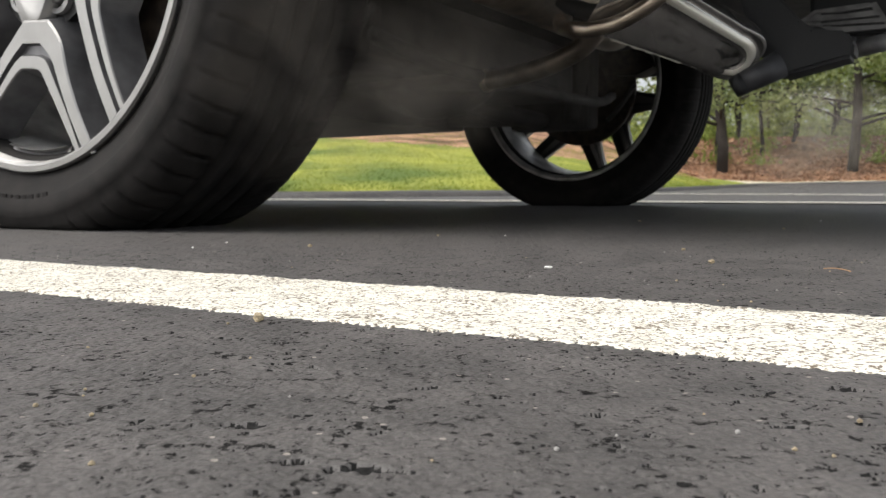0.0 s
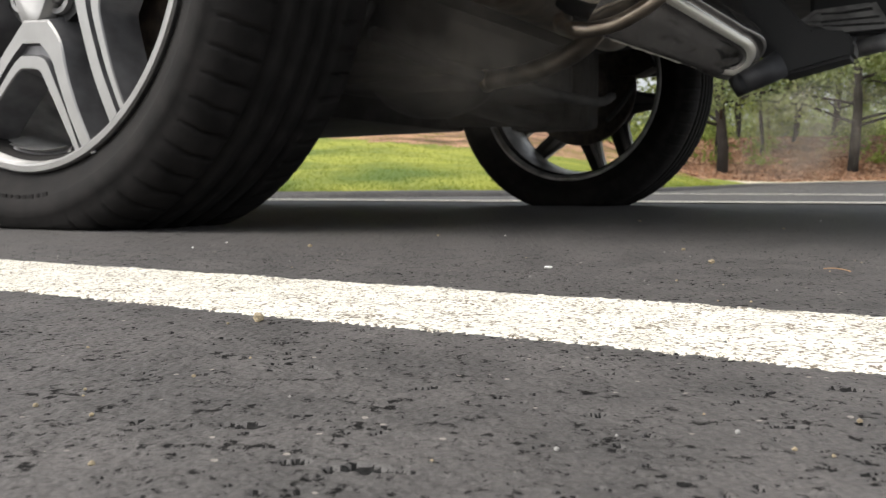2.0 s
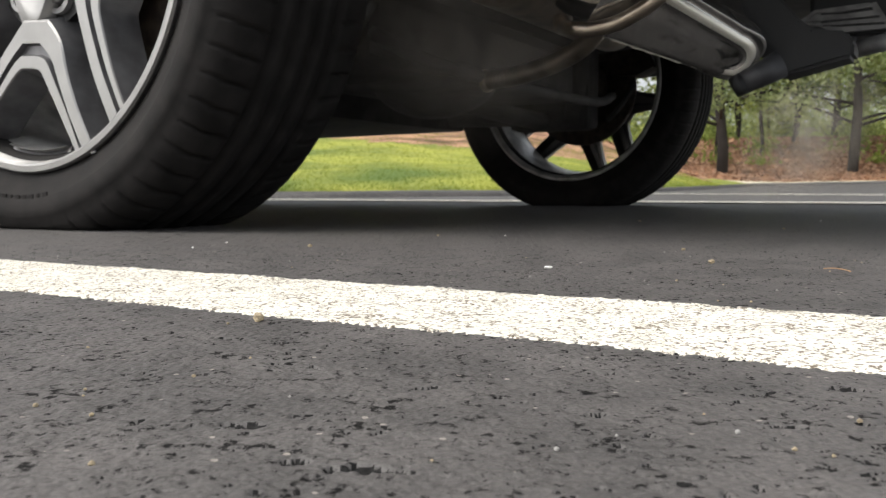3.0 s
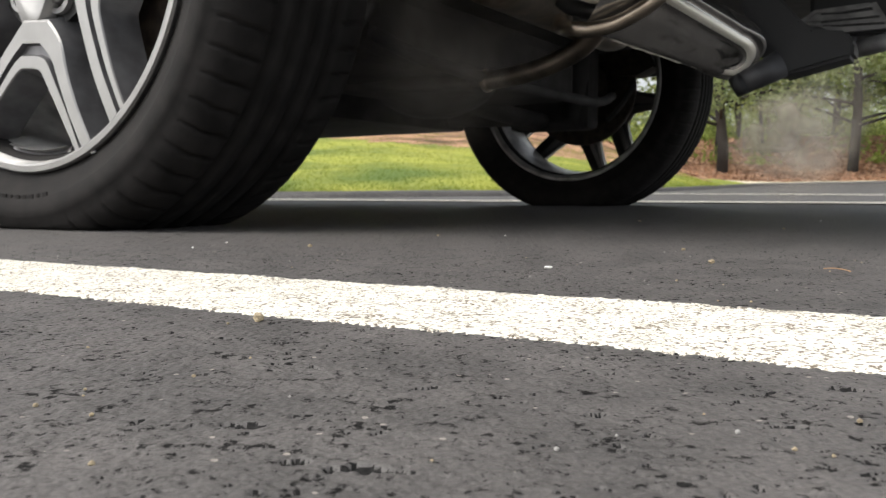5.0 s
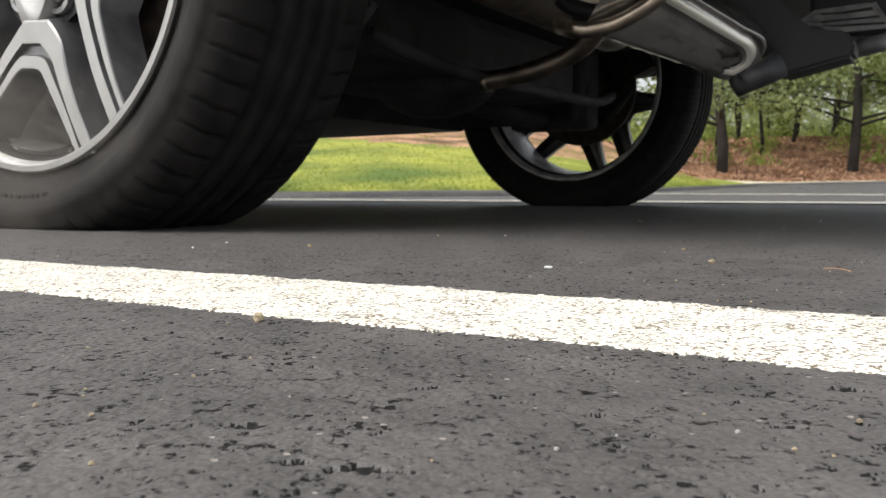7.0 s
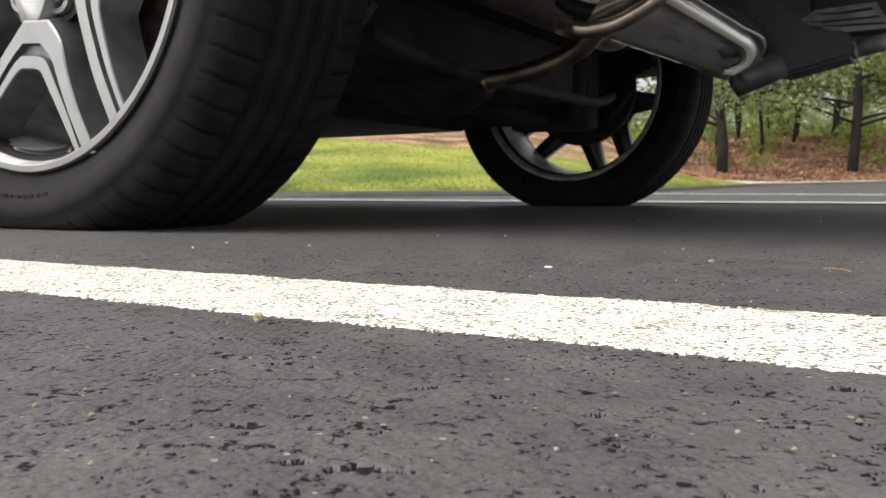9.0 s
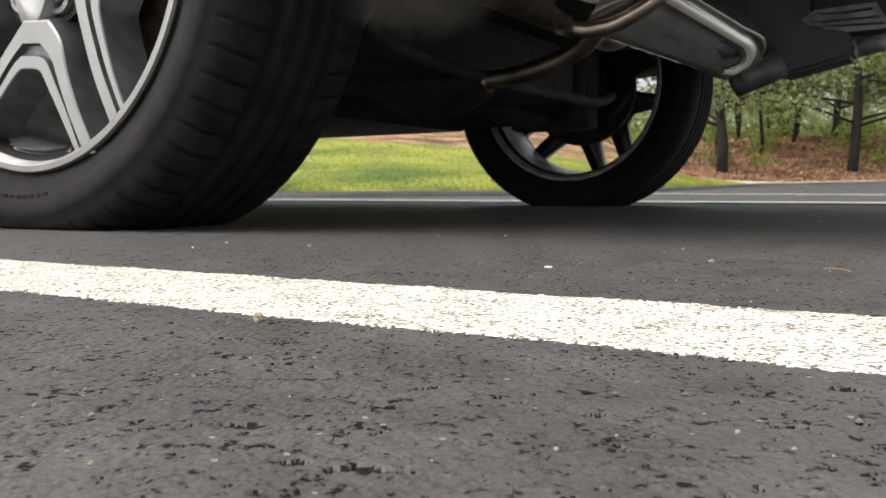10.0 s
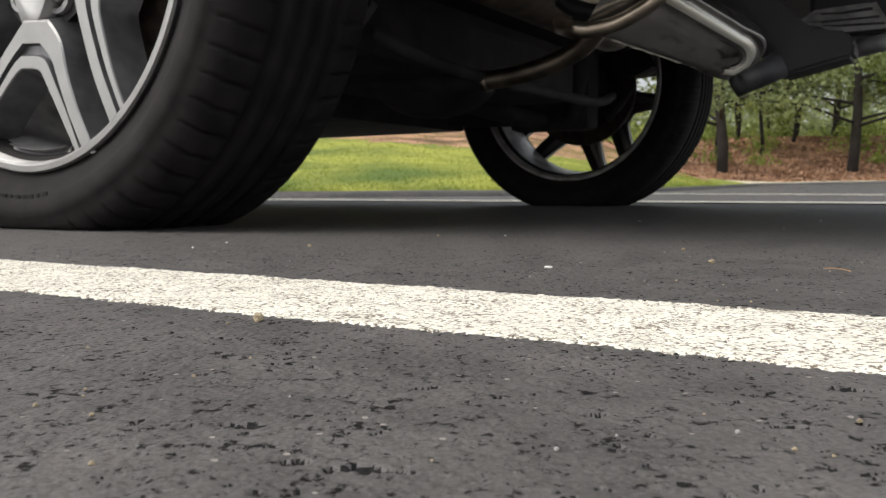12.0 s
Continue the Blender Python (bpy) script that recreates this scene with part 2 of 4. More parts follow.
def tube(bm, points, radius, seg=14, flat=1.0, caps=True):
    """A round tube through points; radius may be a list."""
    pts = [Vector(p) for p in points]
    rad = radius if isinstance(radius, (list, tuple)) else [radius] * len(pts)
    rings, side = [], None
    for i, p in enumerate(pts):
        d = (pts[min(i + 1, len(pts) - 1)] - pts[max(i - 1, 0)]).normalized()
        if side is None:
            side = d.cross(Vector((0.2, 0.1, 1))).normalized()
        side = (side - d * side.dot(d)).normalized()
        up = d.cross(side)
        rings.append([bm.verts.new(p + rad[i] * (math.cos(a) * side + flat * math.sin(a) * up)) for a in (2 * math.pi * k / seg for k in range(seg))])
    for r0, r1 in zip(rings, rings[1:]):
        for k in range(seg):
            bm.faces.new((r0[k], r0[(k + 1) % seg], r1[(k + 1) % seg], r1[k]))
    if caps:
        bm.faces.new(rings[0][::-1])
        bm.faces.new(rings[-1])
    return rings


def smooth_path(points, n=8):
    pts = [Vector(p) for p in points]
    out = []
    for i in range(len(pts) - 1):
        p0, p1, p2, p3 = pts[max(i - 1, 0)], pts[i], pts[i + 1], pts[min(i + 2, len(pts) - 1)]
        for k in range(n):
            t = k / n
            out.append(0.5 * (2 * p1 + (p2 - p0) * t + (2 * p0 - 5 * p1 + 4 * p2 - p3) * t * t + (3 * p1 - p0 - 3 * p2 + p3) * t ** 3))
    return out + [pts[-1]]


def lathe(bm, profile, seg, closed=True, mats=None):
    """Turns (x, r) points round the X axis; angle 0 is rearward (-Y), 90 is up."""
    rings = []
    for k in range(seg):
        a = 2 * math.pi * k / seg
        rings.append([bm.verts.new((x, -r * math.cos(a), r * math.sin(a))) for x, r in profile])
    m = len(profile)
    for k in range(seg):
        r0, r1 = rings[k], rings[(k + 1) % seg]
        for j in range(m if closed else m - 1):
            f = bm.faces.new((r0[j], r0[(j + 1) % m], r1[(j + 1) % m], r1[j]))
            if mats:
                f.material_index = mats[j]
    return rings


def extrude_profile(bm, outline, x0, x1):
    """A closed (y, z) outline pulled from x0 to x1."""
    a = [bm.verts.new((x0, y, z)) for y, z in outline]
    b = [bm.verts.new((x1, y, z)) for y, z in outline]
    n = len(outline)
    bm.faces.new(a)
    bm.faces.new(b[::-1])
    for k in range(n):
        bm.faces.new((a[k], b[k], b[(k + 1) % n], a[(k + 1) % n]))
    bmesh.ops.recalc_face_normals(bm, faces=bm.faces)


# ---- ground ----
def hash2(i, j, seed):
    h = (i * 374761393 + j * 668265263 + seed * 1442695041) & 0x7FFFFFFF
    h = ((h ^ (h >> 13)) * 1274126177) & 0x7FFFFFFF
    return ((h ^ (h >> 16)) & 0xFFFF) / 65535.0


def value_noise(x, y, size, seed):
    u, v = x / size, y / size
    i, j = np.floor(u).astype(np.int64), np.floor(v).astype(np.int64)
    fu, fv = u - i, v - j
    fu, fv = fu * fu * (3 - 2 * fu), fv * fv * (3 - 2 * fv)
    a, b = hash2(i, j, seed), hash2(i + 1, j, seed)
    c, d = hash2(i, j + 1, seed), hash2(i + 1, j + 1, seed)
    return (a * (1 - fu) + b * fu) * (1 - fv) + (c * (1 - fu) + d * fu) * fv


def step(a, b, x):
    t = np.clip((x - a) / (b - a), 0, 1)
    return t * t * (3 - 2 * t)


# the larger broken-out pores: x, y, half width, half length
BROKEN = [(0.0445, 0.2327, 0.0026, 0.0024), (-0.0043, 0.1954, 0.003, 0.0026), (-0.0428, 0.2242, 0.0034, 0.0026), (-0.0383, 0.1643, 0.0034, 0.003), (-0.0132, 0.1389, 0.0064, 0.003),
          (-0.0248, 0.1427, 0.0024, 0.0026), (-0.0599, 0.1686, 0.0017, 0.002), (-0.016, 0.2615, 0.0018, 0.002), (0.0303, 0.1723, 0.0024, 0.0016), (-0.0894, 0.2006, 0.0016, 0.002),
          (-0.0715, 0.1673, 0.0022, 0.0018), (-0.0586, 0.2108, 0.0014, 0.0015), (0.0919, 0.1951, 0.0038, 0.003), (0.0118, 0.1864, 0.0018, 0.0015), (0.066, 0.1622, 0.0037, 0.002)]


def pits(x, y):
    """How deep the open pores of the sealed surface are, 0 to 1."""
    x0, y0 = x, y
    x, y = 0.83 * x + 0.56 * y, 0.83 * y - 0.56 * x
    wob = 0.6 * value_noise(x, y, 0.0021, 11) + 0.4 * value_noise(y, x, 0.0011, 14) - 0.5
    q = 1.2 * y
    n = 0.5 * value_noise(x, q, 0.0034, 3) + 0.32 * value_noise(x + 0.37 * q, q, 0.0017, 4) + 0.18 * value_noise(x, y, 0.0009, 13)
    patch = 0.6 * value_noise(x, y, 0.022, 5) + 0.4 * value_noise(x, y, 0.09, 7)
    deep = step(0.815 - 0.12 * patch, 0.85 - 0.11 * patch, n)
    for px, py, rx, ry in BROKEN:
        e = np.sqrt(((x0 - px) / rx) ** 2 + ((y0 - py) / (0.7 * ry)) ** 2) + 1.5 * wob
        deep = np.maximum(deep, 1.4 - 1.4 * step(0.7, 1.1, e))
    return deep


def lot_base(x, y):
    far = np.maximum(0, y - 4.0)
    rise = 0.010 * far * far / (far + 1.0)
    side = 0.016 * np.maximum(0, x - 4.0) * step(5, 12, y)
    return np.minimum(rise, 0.6) + np.minimum(side, 0.25)


def asphalt_height(x, y):
    d = np.sqrt(x * x + y * y)
    fade = 1 - step(2.0, 4.0, d)
    h = 0.0007 * (value_noise(x, y, 0.03, 1) - 0.5) + 0.0004 * (value_noise(x, y, 0.007, 2) - 0.5) + 0.0004 * (value_noise(x, y, 0.0028, 6) - 0.5) + 0.0003 * (value_noise(x, y, 0.0013, 12) - 0.5)
    return lot_base(x, y) + fade * (h - 0.0010 * pits(x, y))


def graded(limit, first, growth, knee=0.0, later=0.0):
    out = [0.0]
    while out[-1] < limit:
        d = out[-1]
        out.append(d + first + growth * d + (later * (d - knee) if later and d > knee else 0.0))
    return np.array(out)


def grid_faces(nx, ny):
    i, j = np.meshgrid(np.arange(nx - 1), np.arange(ny - 1), indexing="ij")
    k = (i * ny + j).ravel()
    return np.stack([k, k + ny, k + ny + 1, k + 1], 1)


def sheet(name, x, y, z, mat):
    nx, ny = x.shape
    me = bpy.data.meshes.new(name)
    f = grid_faces(nx, ny)
    me.vertices.add(nx * ny)
    me.vertices.foreach_set("co", np.stack([x, y, z], -1).astype(np.float32).ravel())
    me.loops.add(f.size)
    me.loops.foreach_set("vertex_index", f.astype(np.int32).ravel())
    me.polygons.add(len(f))
    me.polygons.foreach_set("loop_start", np.arange(0, f.size, 4, dtype=np.int32))
    me.update(calc_edges=True)
    me.materials.append(mat)
    me.shade_smooth()
    return new(name, me)


def build_ground():
    gx = graded(600, 0.0004, 0.0016, 0.28, 0.05)
    xs = np.concatenate([-gx[:0:-1], gx])
    ys = np.concatenate([-graded(600, 0.02, 0.3)[:0:-1], graded(900, 0.0004, 0.0021, 0.5, 0.04)]) + 0.1
    x, y = np.meshgrid(xs, ys, indexing="ij")
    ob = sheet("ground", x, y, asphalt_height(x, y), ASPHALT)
    # cavity shade painted on: faces deep in the open pores get the dark colour
    ob.data.materials.append(PIT_SHADE)
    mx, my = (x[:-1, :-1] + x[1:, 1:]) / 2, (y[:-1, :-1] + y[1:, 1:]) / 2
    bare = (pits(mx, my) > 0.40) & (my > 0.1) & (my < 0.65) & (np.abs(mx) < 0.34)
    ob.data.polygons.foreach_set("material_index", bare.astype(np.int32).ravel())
    return tagged(ob, "dark grey sealed asphalt with open pores and grit", "ground", kind="structure")


PHI = 0.53608
AX = Vector((math.sin(PHI), math.cos(PHI), 0))     # across the car, from its left to its right
FW = Vector((-math.cos(PHI), math.sin(PHI), 0))    # the way the car points


def painted_line(name, near, width, fine, label):
    if fine:
        g = graded(7.0, 0.0006, 0.0012, 0.4, 0.03)
        us = np.concatenate([-g[:0:-1], g]) + 0.15
        vs = np.linspace(-0.006, width + 0.006, 150)
    else:
        us = np.linspace(-9, 9, 181)
        vs = np.linspace(0, width, 5)
    u, v = np.meshgrid(us, vs, indexing="ij")
    x = AX.x * (near + v) + FW.x * u
    y = AX.y * (near + v) + FW.y * u
    z = asphalt_height(x, y)
    if fine:
        ragged = 0.0048 * (value_noise(x, y, 0.0012, 21) - 0.5) + 0.002 * (value_noise(x, y, 0.005, 26) - 0.5) + 0.0012 * (value_noise(x, y, 0.02, 22) - 0.5)
        inside = np.minimum(v, width - v) + ragged
        worn = step(0.5, 0.9, pits(x, y)) * step(0.3, 0.6, value_noise(x, y, 0.01, 23)) + 0.8 * step(0.80, 0.88, 0.6 * value_noise(x, y, 0.0032, 24) + 0.4 * value_noise(x, y, 0.0017, 25))
        z = z + 0.0006 - 0.004 * (1 - step(-0.0012, 0.0012, inside)) - 0.0035 * worn
    else:
        z = z + 0.004
    return tagged(sheet(name, x, y, z, PAINT), label, "road marking", kind="structure")


KERB_X = np.array([-60, -8, -0.65, 0.32, 1.1, 1.88, 2.72, 3.6, 4.6, 6.0, 12, 60.0])
KERB_Y = np.array([2.0, 4.3, 4.75, 5.2, 6.2, 7.5, 9.0, 11.2, 12.9, 13.2, 13.3, 13.4])


def kerb_y(x):
    return np.interp(x, KERB_X, KERB_Y)


def bank_height(x, y):
    d = np.maximum(0, y - kerb_y(x))
    base = lot_base(x, np.minimum(y, kerb_y(x)))
    w = step(2.5, 6.0, x)
    left = np.minimum(0.115 * d, 1.4 + 0.03 * d)
    right = 0.012 * d + 0.19 * np.maximum(0, d - 3.1)
    right = np.minimum(right, 1.0 + 0.012 * d)
    lump = 0.05 * (value_noise(x, y, 1.7, 31) - 0.5) * step(0.3, 3, d) + 0.02 * (value_noise(x, y, 0.4, 32) - 0.5) * step(0.1, 1, d)
    return base + 0.035 + left * (1 - w) + right * w + lump


def build_bank():
    xs = np.concatenate([np.linspace(-60, -8, 27)[:-1], np.linspace(-8, 16, 161)[:-1], np.linspace(16, 60, 23)])
    ds = np.concatenate([np.linspace(0.0, 12, 81)[:-1], np.linspace(12, 70, 40)])
    x, d = np.meshgrid(xs, ds, indexing="ij")
    y = kerb_y(x) + d
    z = bank_height(x, y)
    ob = sheet("grass_bank", x, y, z, GRASS)
    me = ob.data
    me.materials.append(LITTER)
    me.materials.append(SAND)
    for f in me.polygons:
        c = f.center
        dd = c.y - float(kerb_y(c.x))
        edge = 1.8 * (float(value_noise(np.array(c.x), np.array(c.y), 1.1, 41)) - 0.5)
        if c.x < 4.4:
            f.material_index = 1 if dd > 4.9 - 1.1 * (c.x + 1.0) * (c.x > -1.0) + edge and dd > 0.9 + edge else 0
        else:
            f.material_index = 2 if dd < 1.6 + edge * 0.3 else (0 if dd < 2.4 + edge * 0.5 else 1)
    return tagged(ob, "sloping lawn with brown fallen leaves further up", "bank", kind="structure")


def build_kerb():
    bm = bmesh.new()
    xs = np.concatenate([np.linspace(-30, -3, 28), np.linspace(-2.8, 6, 90), np.linspace(6.5, 40, 40)])
    rows = []
    for x in xs:
        y = float(kerb_y(x))
        g = float(lot_base(np.array(x), np.array(y)))
        w = 0.01 * (float(value_noise(np.array(x), np.array(0.0), 0.4, 8)) - 0.5)
        rows.append([bm.verts.new(p) for p in ((x, y - 0.10, g - 0.02), (x, y - 0.08, g + 0.018 + w), (x, y - 0.02, g + 0.036 + w), (x, y + 0.10, g + 0.040 + w), (x, y + 0.16, g - 0.02))])
    for a, b in zip(rows, rows[1:]):
        for k in range(4):
            bm.faces.new((a[k], b[k], b[k + 1], a[k + 1]))
    ob = mesh_ob("kerb", bm, ASPHALT, True)
    return tagged(ob, "low dark asphalt berm along the lawn", "kerb", kind="structure")


build_ground()
painted_line("parking_line_1", 0.2348, 0.1042, True, "worn white parking bay line on asphalt")
painted_line("parking_line_2", 2.74, 0.36, False, "white parking bay line past the car")
painted_line("parking_line_3", 5.7, 0.25, False, "far white parking bay line")
build_bank()
build_kerb()

# ---- car ----
ROOT = pose(-0.01718, 1.80258, 0, 0, 0, 59.285)
car = new("car")
car.matrix_world = ROOT
tagged(car, "dark sport utility vehicle parked with its engine running", "car")
HUB_Z = 0.328
TYRE_R = 0.3507


def tyre_mesh():
    bm = bmesh.new()
    R = TYRE_R
    prof = [(-0.090, 0.246), (-0.096, 0.262), (-0.106, 0.280), (-0.1112, 0.292), (-0.1128, 0.2935), (-0.1135, 0.305), (-0.1135, 0.314), (-0.1120, 0.3155), (-0.110, 0.326), (-0.104, 0.336), (-0.097, 0.3425), (-0.088, 0.3462), (-0.075, 0.3482), (-0.062, 0.3490)]
    tread = []
    for c, w in ((-0.046, 0.006), (-0.0155, 0.006), (0.0155, 0.006), (0.046, 0.006)):
        crown = lambda x: R - 0.5 * x * x * 0.9
        for x, dz in ((c - w - 0.001, 0), (c - w + 0.001, -0.007), (c + w - 0.001, -0.007), (c + w + 0.001, 0)):
            tread.append((x, crown(x) + dz))
    right = [(-x * 1.06, r) for x, r in prof[::-1]]
    full = prof + tread + right
    inner = [(0.080, 0.240), (-0.080, 0.240)]
    seg = 720
    rings = lathe(bm, full + inner, seg)
    n = len(full)
    slot = [9, 10, 11, 12, 13]
    other = [n - 1 - j for j in slot]
    for k in range(seg):
        # slanted cross slots on the outer and inner shoulder blocks
        for js in (slot, other):
            for q, j in enumerate(js):
                if (k + q // 2) % 10 == 0:
                    v = rings[k][j].co
                    s = 1 - 0.0060 / math.hypot(v.y, v.z)
                    v.y *= s
                    v.z *= s
    for v in bm.verts:
        low = -HUB_Z - v.co.z
        near = max(0.0, min(1.0, (v.co.z + HUB_Z - 0.10) / -0.10))
        r = math.hypot(v.co.y, v.co.z)
        if r < TYRE_R - 0.006:
            v.co.x *= 1 + 0.07 * near * max(0, min(1, (r - 0.25) / 0.04))
        if low > 0:
            v.co.z = -HUB_Z + 0.0008 + (0.0 if r > 0.33 else 0.003)
    return bm


def in_plane(r_bis, lat, bis):
    """Wheel-plane y, z of a point r_bis along and lat across the direction bis (degrees)."""
    a = radians(bis)
    u = r_bis * math.cos(a) - lat * math.sin(a)
    v = r_bis * math.sin(a) + lat * math.cos(a)
    return -u, v


def face_x(r):
    """The wheel face sinks towards the hub."""
    t = max(0.0, min(1.0, (0.252 - r) / 0.14))
    return -0.1015 + 0.006 * t ** 1.2


# the four face edges of one arm of a V, as (along, across) from the point of the V to the rim
ARM_REAR = (((0.0850, 0.034), (0.1100, 0.0585), (0.1463, 0.0733), (0.1868, 0.0960), (0.2224, 0.1208), (0.2330, 0.1285)),
            ((0.1115, 0.020), (0.1290, 0.0425), (0.1550, 0.0580), (0.1890, 0.0785), (0.2262, 0.1045), (0.2360, 0.1110)),
            ((0.1262, 0.014), (0.1320, 0.0330), (0.1559, 0.0515), (0.1873, 0.0745), (0.2290, 0.1015), (0.2380, 0.1075)),
            ((0.1418, 0.009), (0.1455, 0.0235), (0.1620, 0.0375), (0.1870, 0.0580), (0.2329, 0.0945), (0.2420, 0.1010)))
ARM_FORE = (((0.0850, 0.012), (0.1084, 0.0360), (0.1330, 0.0580), (0.1680, 0.0870), (0.2165, 0.1195), (0.2300, 0.1280)),
            ((0.1115, 0.012), (0.1275, 0.0300), (0.1480, 0.0490), (0.1830, 0.0775), (0.2264, 0.1065), (0.2360, 0.1130)),
            ((0.1262, 0.012), (0.1340, 0.0245), (0.1545, 0.0440), (0.1890, 0.0725), (0.2280, 0.0995), (0.2370, 0.1055)),
            ((0.1418, 0.009), (0.1470, 0.0205), (0.1649, 0.0390), (0.1986, 0.0690), (0.2327, 0.0935), (0.2420, 0.1000)))


def v_spoke(bm, bis, mirrored=False):
    """A V of two arms with two bright lands each, a groove between the lands that opens into a pocket at the point."""
    rows = []
    for arm, sign in ((ARM_FORE, -1), (ARM_REAR, 1)):
        lines = [smooth_path([(a, b, 0) for a, b in edge], 5) for edge in arm]
        side = []
        for k in range(len(lines[0])):
            e1, e2, e3, e4 = (line[k] for line in lines)
            gap = (e3 - e2) * 0.16
            cross = ((e1 - (e4 - e1) * 0.22, 0.046), (e1, 0.0018), (e1 + (e2 - e1) * 0.1, 0.0), (e2, 0.0), (e2 + gap, 0.007), (e3 - gap, 0.007),
                     (e3, 0.0), (e4 - (e4 - e3) * 0.1, 0.0), (e4, 0.0018), (e4 + (e4 - e1) * 0.22, 0.046))
            row = []
            for q, dep in cross:
                lat = q.y * sign * (-1 if mirrored else 1)
                y, z = in_plane(q.x, lat, bis)
                row.append(bm.verts.new((face_x(math.hypot(q.x, q.y)) + dep, y, z)))
            side.append(row)
        rows += side[::-1] if sign < 0 else side
    for r0, r1 in zip(rows, rows[1:]):
        for k in range(9):
            f = bm.faces.new((r0[k], r0[k + 1], r1[k + 1], r1[k]))
            f.material_index = 0 if k in (1, 2, 6, 7) else 1
    bmesh.ops.recalc_face_normals(bm, faces=bm.faces)


def hub_mesh(base):
    """A five-lobed hub face that reaches out to the point of each V."""
    bm = bmesh.new()
    seg = 120
    for ring in lathe(bm, [(-0.082, 0.034), (-0.084, 0.050), (-0.088, 0.075), (-0.0945, 0.096), (-0.070, 0.101), (-0.050, 0.10), (-0.050, 0.034)], seg):
        for v in ring:
            r = math.hypot(v.co.y, v.co.z)
            a = math.atan2(v.co.z, -v.co.y) - radians(base)
            lobe = 0.5 + 0.5 * math.cos(5 * a)
            k = 1 - 0.34 * (1 - lobe ** 1.6) * max(0.0, min(1.0, (r - 0.04) / 0.06))
            v.co.y *= k
            v.co.z *= k
    return bm


def build_wheel(angles, name_pose, mirrored=False):
    bm = bmesh.new()
    # barrel with outer lip, drop centre and inner lip
    lathe(bm, [(-0.1020, 0.2630), (-0.1050, 0.2610), (-0.1050, 0.2545), (-0.1035, 0.2520), (-0.080, 0.2450), (-0.050, 0.2330), (0.020, 0.2330), (0.070, 0.2400), (0.098, 0.2460), (0.104, 0.2530), (0.104, 0.2600), (0.096, 0.2600), (0.070, 0.2470), (0.020, 0.2400), (-0.060, 0.2400), (-0.090, 0.2520), (-0.096, 0.2620)], 144,
          mats=[1, 1, 1, 0, 0, 0, 0, 0, 0, 0, 0, 0, 0, 0, 0, 0, 1])
    wheel = part("wheel", bm, [BARREL, MACHINED], car, "alloy wheel with machined split spokes", True)
    for f in wheel.data.polygons:
        f.use_smooth = f.material_index == 0
    wheel.matrix_basis = name_pose
    part("tyre", tyre_mesh(), RUBBER, wheel, "black road tyre with worn tread", True)
    base = angles[0]
    bm = bmesh.new()
    for k in range(10):
        a = -104 + 2.5 * k
        y0, z0 = in_plane(0.2945, 0, a)
        m = Matrix.Translation((-0.1168, y0, z0)) @ pose(0, 0, 0, -a - 90) @ Matrix.Diagonal((0.0012, 0.0085 if k % 4 else 0.004, 0.0125, 1))
        bmesh.ops.create_cube(bm, size=1, matrix=m)
    part("lettering", bm, RUBBER, wheel, "raised unreadable marks on the sidewall")
    for k in range(5):
        bm = bmesh.new()
        v_spoke(bm, angles[k], mirrored)
        part("spoke", bm, [MACHINED, GREYPAINT], wheel)
    part("hub", hub_mesh(base), MACHINED, wheel, "bright hub face", True)
    for k in range(5):
        a = angles[k]
        # web in the pocket between two arms; its black paints in the recess shade
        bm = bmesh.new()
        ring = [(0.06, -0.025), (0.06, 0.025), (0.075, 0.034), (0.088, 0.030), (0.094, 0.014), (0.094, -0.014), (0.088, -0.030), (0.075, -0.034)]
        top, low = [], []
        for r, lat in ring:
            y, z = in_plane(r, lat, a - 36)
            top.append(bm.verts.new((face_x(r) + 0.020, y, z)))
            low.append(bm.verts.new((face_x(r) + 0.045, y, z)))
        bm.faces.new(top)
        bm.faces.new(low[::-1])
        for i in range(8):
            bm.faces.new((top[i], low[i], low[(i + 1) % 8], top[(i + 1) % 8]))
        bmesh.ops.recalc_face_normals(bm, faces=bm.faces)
        part("pocket", bm, BLACKPLASTIC, wheel, "web between spokes, blackened for recess shade")
        y, z = in_plane(0.064, 0, a - 36)
        bm = bmesh.new()
        lathe(bm, [(-0.087, 0.0001), (-0.087, 0.008), (-0.084, 0.0105), (-0.060, 0.0105), (-0.060, 0.0001)], 6, closed=False)
        lathe(bm, [(-0.0825, 0.015), (-0.0822, 0.021), (-0.070, 0.021), (-0.070, 0.015)], 24)
        bmesh.ops.translate(bm, verts=bm.verts, vec=(0, y, z))
        part("lug_nut", bm, GREYMETAL, wheel, "steel lug nut in a dark well")
    bm = bmesh.new()
    lathe(bm, [(-0.084, 0.0001), (-0.084, 0.026), (-0.080, 0.032), (-0.060, 0.034), (-0.060, 0.0001)], 40, closed=False)
    part("centre_cap", bm, MACHINED, wheel, "", True)
    # raised plate on the barrel with worn marks on it
    bm = bmesh.new()
    for r0, r1, x0, a0, a1, dx in ((0.2345, 0.2475, -0.078, -106, -79, 0.0), (0.2335, 0.2355, -0.081, -106, -79, 0.0), (0.2345, 0.2485, -0.0805, -80, -78.6, 0.0)):
        strip = []
        for k in range(13):
            a = radians(a0 + (a1 - a0) * k / 12)
            strip.append([bm.verts.new((x, -r * math.cos(a), r * math.sin(a))) for r, x in ((r0, x0), (r1, x0 - 0.007), (r1 + 0.004, x0 + 0.01), (r0 + 0.004, x0 + 0.012))])
